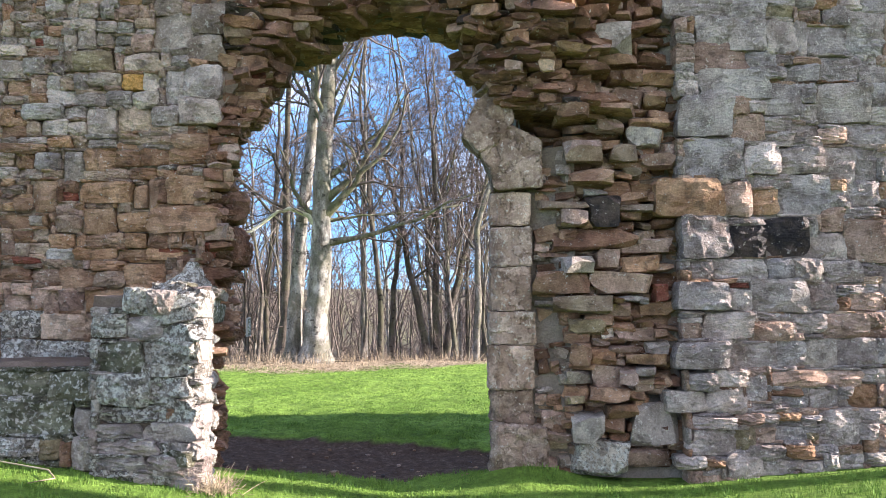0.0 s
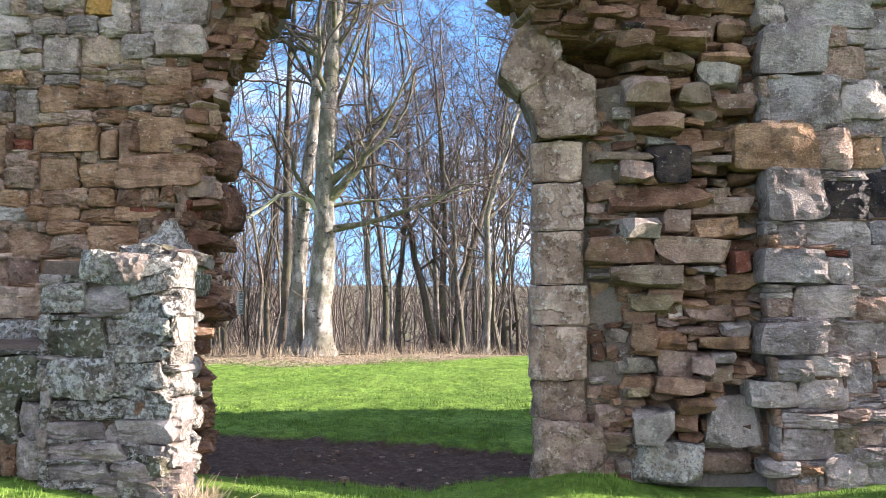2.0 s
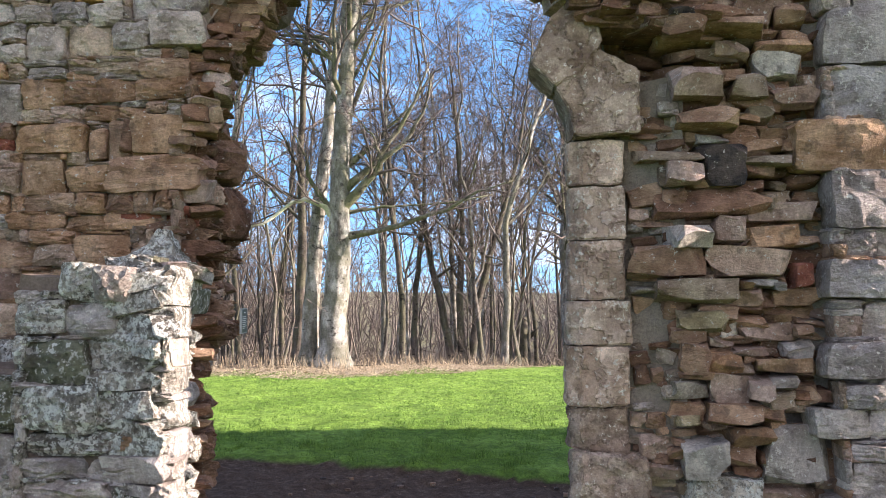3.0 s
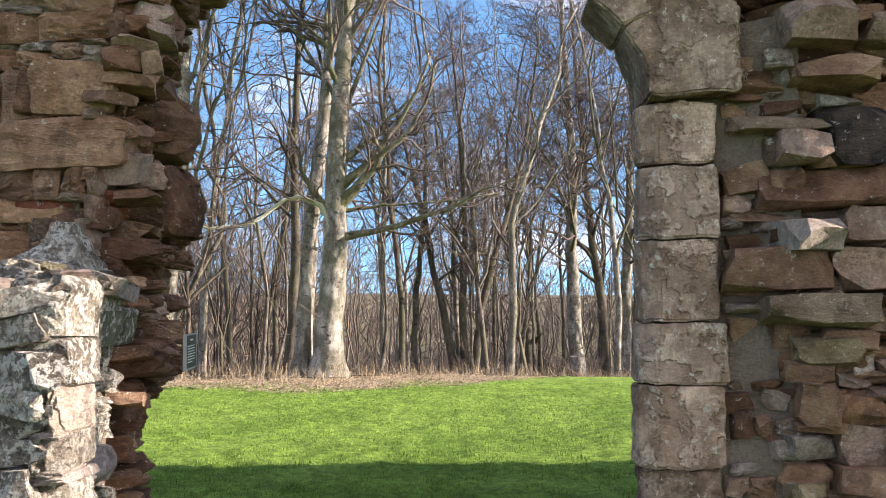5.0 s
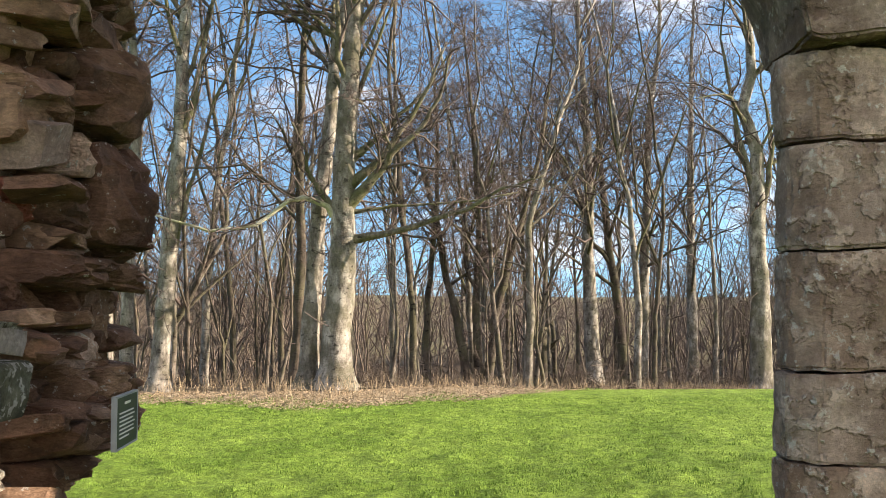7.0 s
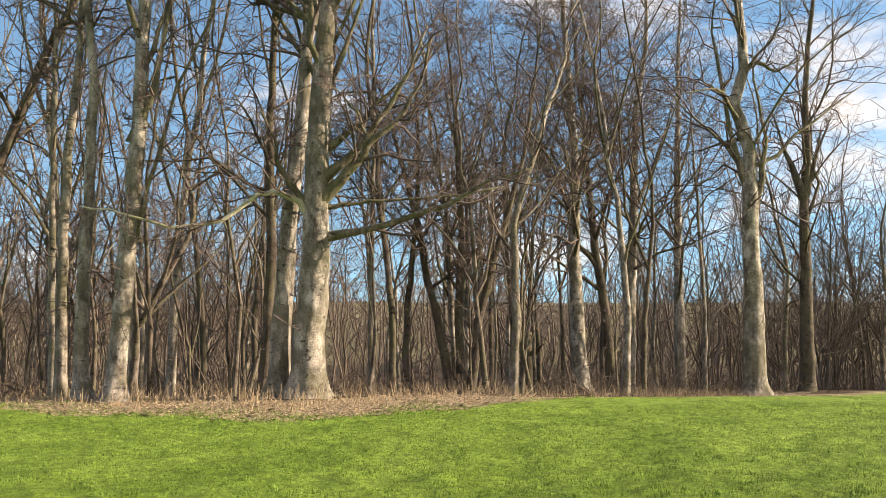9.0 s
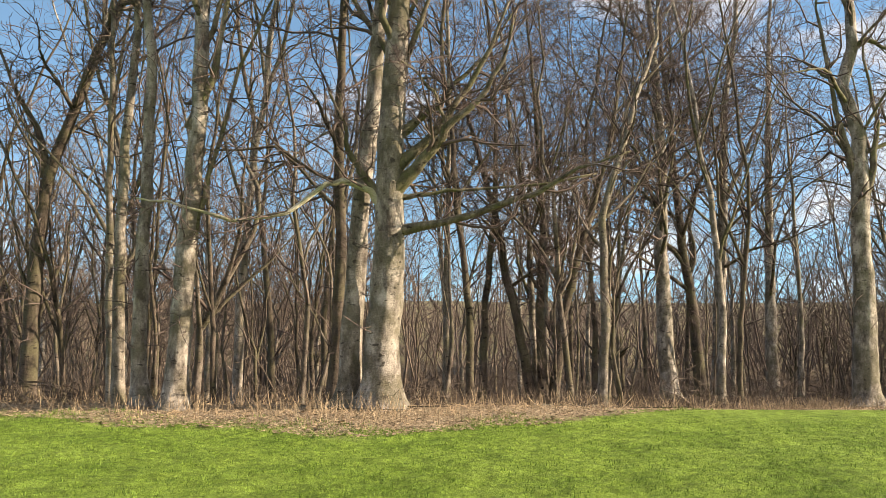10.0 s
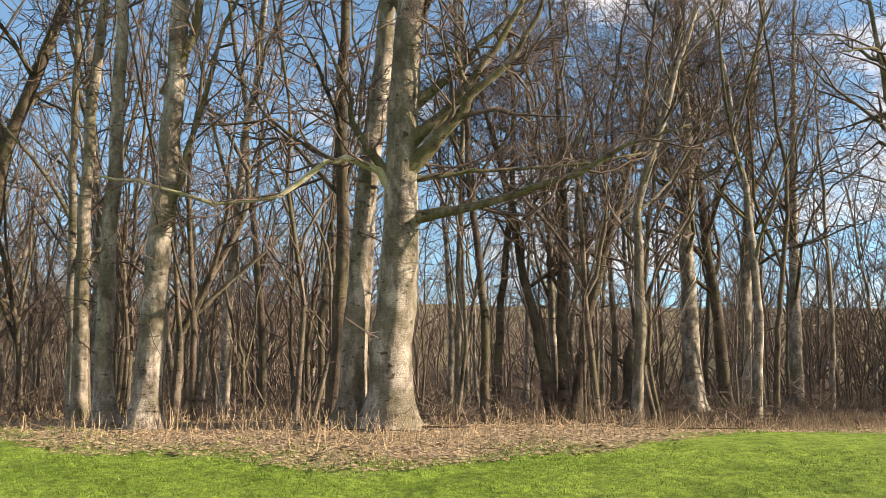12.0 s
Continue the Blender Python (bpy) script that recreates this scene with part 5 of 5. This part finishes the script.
for k, (dx, path) in enumerate(((0.0, [(0, 0), (-0.09, 2.9), (0.0, 5.59)]), (-0.3, [(0, 0), (-0.45, 2.4), (-0.8, 3.8), (-1.1, 5.6)]), (0.25, [(0, 0), (0.3, 2.5), (0.9, 4.8), (1.5, 6.8)]))):
    make_tree("coppiced_tree", -0.87 + dx, 36.0, path, 0.17, 13, 11 + k, BARK_DARK, clear=0.3, count=14, label="dark coppice stem rising from a cluster", group="coppice stems")
make_tree("beech_tree", 3.94, 44.0, [(0, 0), (-0.16, 2.17), (-0.27, 5.6), (-0.16, 9.03), (-0.39, 12.46)], 0.36, 20, 15, BARK, density=1.5, clear=0.3, count=30, reach=0.38, label="bare beech with sunlit pale foot")
make_tree("beech_tree", 5.8, 48.0, [(0, 0), (-0.3, 3.55), (-0.68, 6.08), (-0.94, 8.62), (-1.19, 12.42)], 0.27, 20, 16, BARK_DARK, density=1.0, clear=0.24, count=22, reach=0.36, label="leaning bare tree beside a pale beech")
make_tree("beech_tree", 6.83, 50.0, [(0, 0), (0.13, 3.83), (0.4, 9.14), (0.53, 13.13), (1.06, 16.32)], 0.34, 22, 17, BARK, limbs=(([(0.35, 8.6), (1.1, 10.0), (2.0, 12.5), (2.4, 14.0)], 0.13, 0.0),), density=1.0, clear=0.24, count=22, reach=0.36, label="tall straight bare beech with one rising limb")
make_tree("beech_tree", 10.66, 56.0, [(0, 0), (-0.06, 6.06), (0.0, 12.11), (0.15, 18.17)], 0.34, 23, 18, BARK, density=1.0, clear=0.24, count=22, reach=0.36, label="tall straight bare beech")
make_tree("beech_tree", 9.08, 38.0, [(0, 0), (0.0, 3.99), (-0.05, 5.3), (0.0, 8.4), (-0.48, 10.0), (-0.11, 11.3), (-0.25, 13.6)], 0.41, 19, 19, BARK, limbs=(
    ([(-0.02, 7.0), (-0.29, 7.8), (-0.55, 8.6), (-0.88, 10.5), (-1.2, 12.6), (-1.0, 14.5)], 0.17, 0.0),
    ([(0.0, 5.8), (0.15, 6.4), (0.35, 7.4), (0.54, 8.8), (0.17, 10.9), (0.1, 12.4)], 0.19, -0.1),
    ([(-0.1, 11.3), (0.3, 11.5), (1.0, 11.2), (1.9, 11.6)], 0.12, 0.0)), clear=0.36, count=18, reach=0.36, label=BEECH + ", forked high up")
make_tree("oak_tree", 13.74, 46.0, [(0, 0), (0.05, 3.54), (0.05, 8.36)], 0.33, 19, 20, BARK_DARK, limbs=(([(0.05, 8.2), (-0.7, 10.3), (-1.2, 12.0)], 0.17, 0.0), ([(0.05, 8.3), (0.6, 10.0), (1.3, 11.8)], 0.15, 0.0)), density=1.0, clear=0.24, count=22, reach=0.36, label="dark forked bare tree")
make_tree("beech_tree", 10.38, 50.0, [(0, 0), (0.1, 3.5), (-0.1, 7.0)], 0.13, 17, 21, BARK_PALE, density=0.8, clear=0.35, label="slim pale bare tree in the wood")


# ---- the wood behind ----
SAPLING = "thin bare sapling in the winter undergrowth"
young = []
for k in range(10):
    rng = random.Random(300 + k)
    h = rng.uniform(7, 13)
    lean = rng.uniform(-0.6, 0.6)
    young.append(make_tree("sapling", -60 + 3 * k, 120.0, [(0, 0), (lean * 0.4 + rng.uniform(-0.15, 0.15), h * 0.2), (lean + rng.uniform(-0.45, 0.45), h * 0.4)], rng.uniform(0.045, 0.1), h, 400 + k,
                           (BARK_DARK, BARK_YOUNG)[k % 3 == 0], clear=0.2, count=8, density=0.37, label=SAPLING, reach=0.24, flare=1.2, forks=(2, 1, 2, 3)[k % 4], bend=0.17, group="saplings", deep=rng.uniform(-0.05, 0.05)))
rng = random.Random(11)
placed = 0
while placed < 160:
    y = 27.2 + 48 * rng.random() ** 1.35
    x = rng.uniform(-0.62, 0.62) * (y - 3) - 1.0
    if placed > 130:
        y = rng.uniform(27, 44)
        x = rng.uniform(-0.66 * (y - 3), -5) if placed < 158 else rng.uniform(14, 30)
        y = y if placed < 158 else y + 30
    elif placed > 100:
        x, y = rng.uniform(8, 42), rng.uniform(53, 76)
    if y < wood_edge(x) + 2.5 or (y < 30.5 and -3.4 < x < 1.0 and placed < 131):
        continue
    if 35 < y < 53 and x > 2 and rng.random() < 0.7:
        continue
    s = rng.uniform(0.75, 1.25)
    m = pose(x, y, ground_z(x, y) - 0.1, rng.uniform(-3, 3), rng.uniform(-3, 3), rng.uniform(0, 360)) @ Matrix.Identity(4)
    ob = copy_thing(young[placed % 10], m)
    ob.scale = (s, s, s)
    placed += 1
for ob in young:
    for c in list(ob.children):
        bpy.data.objects.remove(c)
    bpy.data.objects.remove(ob)

# tall trees deeper in the wood
tall = []
for k in range(6):
    rng = random.Random(700 + k)
    h = rng.uniform(15, 20)
    tall.append(make_tree("tall_tree", -60 + 5 * k, 125.0, [(0, 0), (rng.uniform(-0.2, 0.2), h * 0.15), (rng.uniform(-0.5, 0.5), h * 0.35)], rng.uniform(0.09, 0.16), h, 800 + k,
                          (BARK_PALE, BARK_DARK, BARK)[k % 3], clear=0.25, count=13, density=0.6, label="tall slim bare tree deeper in the wood", reach=0.26, forks=1 + k % 3, bend=0.12, group="tall trees in the wood"))
rng = random.Random(29)
placed = 0
while placed < 44:
    y = 30 + 34 * rng.random()
    x = rng.uniform(-0.6, 0.6) * (y - 5) - 1.0
    if placed > 31:
        x, y = rng.uniform(-2.5, 6), rng.uniform(39, 62)
    elif placed > 22:
        x, y = rng.uniform(10, 40), rng.uniform(53, 72)
    if y < wood_edge(x) + 4 or (y < 32.5 and -5.5 < x < 0.5):
        continue
    if 35 < y < 53 and x > 2 and placed < 32 and rng.random() < 0.7:
        continue
    ob = copy_thing(tall[placed % 6], pose(x, y, ground_z(x, y) - 0.1, rng.uniform(-2, 2), rng.uniform(-2, 2), rng.uniform(0, 360)))
    ob.scale = (1, 1, rng.uniform(0.85, 1.15))
    placed += 1
for ob in tall:
    for c in list(ob.children):
        bpy.data.objects.remove(c)
    bpy.data.objects.remove(ob)

far = Wood()
for k in range(1600):
    y = 72 + 45 * rng.random() if k < 1050 else 120 + 130 * rng.random()
    x = rng.uniform(-0.6, 0.6) * (y + 5)
    if noise.noise((x * 0.05, y * 0.05, 7.0)) < rng.uniform(-0.35, 0.05):
        continue
    p = Vector((x, y, ground_z(x, y) - 0.1))
    h = rng.uniform(5, 15) if k < 1050 else rng.uniform(4, 11) * (0.55 if abs(x / y + 0.03) < 0.05 else 1.0 + 0.9 * noise.noise((x * 0.04, y * 0.02, 1.0)))
    stem = wander(rng, p, Vector((rng.gauss(0, 0.25), rng.gauss(0, 0.25), 1)), h, 4, 0.2, 0.05)
    r = rng.uniform(0.05, 0.13) * (1 if k < 1050 else 2.2)
    far.tube(stem, [r, r * 0.85, r * 0.65, r * 0.45, r * 0.2], 3)
    for c in range(13):
        q, d = along(stem, rng.uniform(0.06, 0.97))
        tw = wander(rng, q, side_way(rng, d, rng.uniform(0.5, 1.25), 0.15), h * rng.uniform(0.12, 0.34), 2, 0.35, 0.05)
        far.tube(tw, [r * 0.32, r * 0.22, r * 0.12], 3)
tagged(far.link("far_wood", FAR_TWIG, None), "distant mass of bare brown winter trees", "wood", kind="stuff")

thicket = Wood()
for k in range(400):
    y = rng.uniform(48, 76)
    x = rng.uniform(-0.62 * y, -0.12 * y) if k < 230 else rng.uniform(0.3 * y, 0.62 * y)
    p = Vector((x, y, ground_z(x, y) - 0.1))
    h = rng.uniform(5, 10.5) * 1.4
    stem = wander(rng, p, Vector((rng.gauss(0, 0.15), rng.gauss(0, 0.15), 1)), h, 4, 0.22, 0.05)
    r = rng.uniform(0.03, 0.075)
    thicket.tube(stem, [r, r * 0.85, r * 0.65, r * 0.45, r * 0.2], 3)
    for c in range(22):
        q, d = along(stem, rng.uniform(0.15, 0.97))
        tw = wander(rng, q, side_way(rng, d, rng.uniform(0.5, 1.2), 0.15), h * rng.uniform(0.12, 0.32), 2, 0.3, 0.04)
        thicket.tube(tw, [r * 0.4, r * 0.3, r * 0.18], 3)
tagged(thicket.link("thicket", THICKET, None), "brown tangled thicket of bare shrubs among the far trees", "thicket", kind="stuff")

scrub = Wood()
for k in range(3900):
    y = 26 + 55 * rng.random() ** 1.4
    x = rng.uniform(-0.62, 0.62) * (y - 3) - 1.0
    if y < wood_edge(x) + 2.0:
        continue
    p = Vector((x, y, ground_z(x, y) - 0.05))
    thick = noise.noise((x * 0.35, y * 0.35, 5.5)) + 0.5 * noise.noise((x * 1.1, y * 1.1, 2.5))
    if thick < rng.uniform(-0.6, 0.25):
        continue
    h = rng.uniform(0.3, 0.9) * (1.0 if rng.random() < 0.8 else 2.2) * (1 + 0.8 * thick) * (0.8 + 0.9 * smooth(38, 60, y))
    stem = wander(rng, p, Vector((rng.gauss(0, 0.7), rng.gauss(0, 0.7), 1)), h, 4, 0.4, 0.0)
    r = rng.uniform(0.006, 0.016) * (1 + y / 80)
    scrub.tube(stem, [r, r * 0.85, r * 0.7, r * 0.5, r * 0.3], 3)
    for c in range(5):
        q, d = along(stem, rng.uniform(0.2, 0.95))
        tw = wander(rng, q, side_way(rng, d, rng.uniform(0.5, 1.3), 0.0), h * rng.uniform(0.3, 0.7), 2, 0.4, 0.0)
        scrub.tube(tw, [r * 0.6, r * 0.45, r * 0.25], 3)
tagged(scrub.link("undergrowth", BRAMBLE, None), "tangled brown winter scrub and brambles under the trees", "undergrowth", kind="stuff")

stalks = Wood()
for k in range(6500):
    x = rng.uniform(-14, 9)
    y = wood_edge(x) + 0.4 + abs(rng.gauss(0, 1.7)) + (1.6 if rng.random() < 0.6 else 0)
    p = Vector((x, y, ground_z(x, y) - 0.02))
    flat = rng.random() < 0.68
    way = Vector((rng.gauss(0, 1), rng.gauss(0, 1), 0.08)) if flat else Vector((rng.gauss(0, 0.22), rng.gauss(0, 0.22), 1))
    st = wander(rng, p, way, rng.uniform(0.1, 0.45), 2, 0.14, 0.0)
    r = rng.uniform(0.0035, 0.008)
    r *= 1.4 if flat else 1.0
    stalks.tube(st, [r, r * 0.8, r * 0.5], 3)
tagged(stalks.link("dry_stalks", DRY, None), "pale dry stalks and fallen sticks along the grass edge", "dry stalks", kind="stuff")


def flecks(name, count, spot, size, material, label, category, upright):
    """Small leaf-like pieces: blades that stand, or dead leaves that lie."""
    verts, faces = [], []
    for k in range(count):
        x, y = spot()
        z = ground_z(x, y) + tussock(x, y)
        a = rng.uniform(0, 2 * math.pi)
        s = rng.uniform(*size) * (0.65 + 0.9 * max(0.0, noise.noise((x * 5, y * 5, 2.2)) + 0.3) if upright else 1.0)
        if upright:
            w = s * rng.uniform(0.07, 0.15)
            lx, ly = rng.gauss(0, 0.35) * s, rng.gauss(0, 0.35) * s
            base = len(verts)
            verts += [(x - w * math.cos(a), y - w * math.sin(a), z - 0.01), (x + w * math.cos(a), y + w * math.sin(a), z - 0.01), (x + lx, y + ly, z + s)]
            faces.append((base, base + 1, base + 2))
        else:
            base = len(verts)
            for q in range(4):
                b2 = a + q * math.pi / 2
                rr = s * (1.0 if q % 2 else 0.6)
                verts.append((x + rr * math.cos(b2), y + rr * math.sin(b2), z + 0.006 + rng.uniform(0, 0.5) * s))
            faces.append((base, base + 1, base + 2, base + 3))
    return tagged(link_mesh(name, verts, faces, material), label, category, kind="stuff")


def leaf_spot():
    x = rng.uniform(-14, 12)
    return x, wood_edge(x) - 0.5 + abs(rng.gauss(0, 2.4))


def edge_spot():
    while True:
        x = rng.uniform(-13, 12)
        y = wood_edge(x) + rng.uniform(-0.9, 1.3)
        if noise.noise((x * 0.9, y * 0.9, 6.1)) > rng.uniform(-0.1, 0.5):
            return x, y


def near_spot():
    while True:
        x, y = rng.uniform(-4.5, 5), rng.uniform(5.6, 8.6)
        if wear(x, y) < 0.4 and not (x > 0.45 and y > 7.95 - 0.2 * smooth(1.0, 1.3, x)) and not (x < -1.6 and y > 6.7):
            return x, y


def field_spot():
    while True:
        y = 9.6 + 14.5 * rng.random() ** 1.5
        x = rng.uniform(-0.62, 0.62) * (y - 3) - 0.8
        if wear(x, y) < 0.45 and y < wood_edge(x) + 0.5 and noise.noise((x * 1.6, y * 1.6, 3.3)) + 0.5 * noise.noise((x * 4, y * 4, 1.1)) > rng.uniform(-0.5, 0.15):
            return x, y


flecks("dead_leaves", 20000, leaf_spot, (0.018, 0.052), LITTER, "brown dead leaves lying under the trees", "leaf litter", False)
flecks("grass_tufts", 16000, edge_spot, (0.018, 0.05), BLADE, "longer green grass tufts along the litter edge", "grass", True)
flecks("grass_by_the_wall", 52000, near_spot, (0.012, 0.038), BLADE, "bright green grass blades in front of the wall", "grass", True)
flecks("grass_field", 165000, field_spot, (0.014, 0.038), BLADE, "short green grass blades of the field", "grass", True)


# ---- small things ----
SIGN_GREEN = plain_noise("dark_green_enamel", (0.02, 0.035, 0.026), (0.035, 0.055, 0.042), 8.0, 0.45)
SIGN_PALE = plain_noise("pale_lettering", (0.55, 0.56, 0.52), (0.7, 0.7, 0.66), 8.0, 0.6)
SIGN_GREY = plain_noise("grey_sign_edge", (0.22, 0.24, 0.25), (0.34, 0.36, 0.37), 8.0, 0.5)


def box(x0, x1, y0, y1, z0, z1, bevel=0.0):
    bm = bmesh.new()
    bmesh.ops.create_cube(bm, size=1)
    for v in bm.verts:
        v.co = Vector((x0 if v.co.x < 0 else x1, y0 if v.co.y < 0 else y1, z0 if v.co.z < 0 else z1))
    if bevel:
        bmesh.ops.bevel(bm, geom=bm.edges[:], offset=bevel, segments=2, affect="EDGES")
    return bm


def part(name, bm, material, parent, label=""):
    me = bpy.data.meshes.new(name)
    bm.to_mesh(me)
    bm.free()
    me.materials.append(material)
    ob = new(name, me)
    ob.parent = parent
    if label:
        ob["label"] = label
    return ob


sign = tagged(new("information_sign"), "small dark green sign with pale illegible lines on the doorway wall", "sign")
sign.matrix_world = pose(-1.60, 7.56, 1.035, 0, 0, 97)
panel = part("panel", box(0, 0.23, -0.006, 0.006, 0, 0.152, 0.002), SIGN_GREEN, sign)
for a in ((0, 0.23, -0.008, 0.008, -0.003, 0.003), (0, 0.23, -0.008, 0.008, 0.149, 0.155), (-0.003, 0.003, -0.008, 0.008, -0.003, 0.155), (0.227, 0.233, -0.008, 0.008, -0.003, 0.155)):
    part("frame_edge", box(*a), SIGN_GREY, sign)
for k, (u, w, z, t) in enumerate(((0.085, 0.06, 0.125, 0.007), (0.03, 0.15, 0.100, 0.004), (0.03, 0.16, 0.088, 0.004), (0.03, 0.145, 0.076, 0.004), (0.03, 0.165, 0.064, 0.004), (0.03, 0.15, 0.052, 0.004), (0.03, 0.158, 0.040, 0.004), (0.03, 0.10, 0.028, 0.004))):
    part("text_line", box(u, u + w, -0.0085, -0.0055, z, z + t), SIGN_PALE, panel)

for k in range(64):
    x, y = rng.uniform(-1.7, 0.6), rng.uniform(8.1, 10.0)
    s = rng.uniform(0.012, 0.05) if k else 0.075
    if k == 0:
        x, y = -1.02, 8.75
    verts, faces = BLOCKS[20 + k % 10]
    ob = new("pebble", bpy.data.meshes.new("pebble"))
    ob.data.from_pydata(verts, [], faces)
    ob.data.materials.append(STONE["pbbk"[k % 4]])
    ob.matrix_world = pose(x, y, ground_z(x, y) + s * 0.12, 90, 0, rng.uniform(0, 360)) @ Matrix.Diagonal((s, s * 0.6, s * 0.8, 1))
    tagged(ob, "small loose stone lying on the bare earth", "pebble", "loose stones in the doorway")

# fallen branches along the grass edge
for k in range(12):
    x = rng.uniform(-9, 14) if k > 4 else rng.uniform(-0.5, 7)
    y = wood_edge(x) + rng.uniform(1.6, 3.8)
    a, ln, r = rng.uniform(-0.5, 0.9), rng.uniform(0.8, 2.2), rng.uniform(0.012, 0.028)
    log = Wood()
    spine = [Vector((x + math.cos(a) * ln * q / 6 + 0.06 * noise.noise((k, q, 1)), y + math.sin(a) * ln * q / 6, 0)) for q in range(7)]
    spine = [Vector((p.x, p.y, ground_z(p.x, p.y) + r * 0.8 + 0.05 * q / 6)) for q, p in enumerate(spine)]
    log.tube(spine, [r * (1 - 0.1 * q) for q in range(7)], 8)
    for q in range(3):
        p, d = along(spine, rng.uniform(0.3, 0.9))
        log.tube(wander(rng, p, side_way(rng, d, 0.7, 0.3), ln * 0.3, 3, 0.15, 0.0), [r * 0.4, r * 0.3, r * 0.2, 0.006], 5)
    tagged(log.link("fallen_branch", (BARK_PALE, BARK_DARK)[k % 3 == 0], None), "bare fallen branch lying in the leaf litter", "branch", "fallen branches")

# broken stump
x, y = 1.7, 44.5
stump = tagged(new("tree_stump"), "broken dead tree stump with a jagged top", "stump")
stump.location = (x, y, ground_z(x, y) - 0.1)
body = Wood()
body.tube([Vector((0, 0, 0)), Vector((0.02, 0, 0.4)), Vector((0.06, 0, 1.2)), Vector((0.02, 0, 2.0)), Vector((0.12, 0, 2.6))], [0.42, 0.33, 0.3, 0.27, 0.12], 14)
body.link("trunk", BARK_DARK, stump)
for dx, dz, ln in ((0.9, 0.5, 1.3), (-0.9, 0.6, 1.1), (0.7, 0.1, 0.9)):
    snag = Wood()
    snag.tube(wander(rng, Vector((0.1 * dx, 0, 1.5 + 0.4 * dz)), Vector((dx, -0.2, dz)), ln, 4, 0.2, 0.02), [0.1, 0.08, 0.06, 0.04, 0.015], 7)
    snag.link("limb", BARK_DARK, stump)

stick = Wood()
stick.tube([Vector((-3.15, 6.45, ground_z(-3.15, 6.45) + 0.05)), Vector((-2.75, 6.38, ground_z(-2.75, 6.38) + 0.05)), Vector((-2.62, 6.2, ground_z(-2.62, 6.2) + 0.04)), Vector((-2.72, 6.0, ground_z(-2.72, 6.0) + 0.03))], [0.006, 0.007, 0.006, 0.004], 5)
tagged(stick.link("stick", DRY, None), "thin pale bent stick lying on the grass", "stick")

tuft = Wood()
for k in range(260):
    p = Vector((rng.gauss(-1.62, 0.06), rng.gauss(6.62, 0.06), ground_z(-1.6, 6.6) - 0.02))
    st = wander(rng, p, Vector((rng.gauss(0, 0.6), rng.gauss(0, 0.6), 0.8)), rng.uniform(0.1, 0.26), 3, 0.35, -0.12)
    tuft.tube(st, [0.003, 0.003, 0.002, 0.001], 3)
tagged(tuft.link("dry_grass_tuft", DRY, None), "clump of dry straw-coloured grass at the buttress foot", "dry grass", kind="stuff")
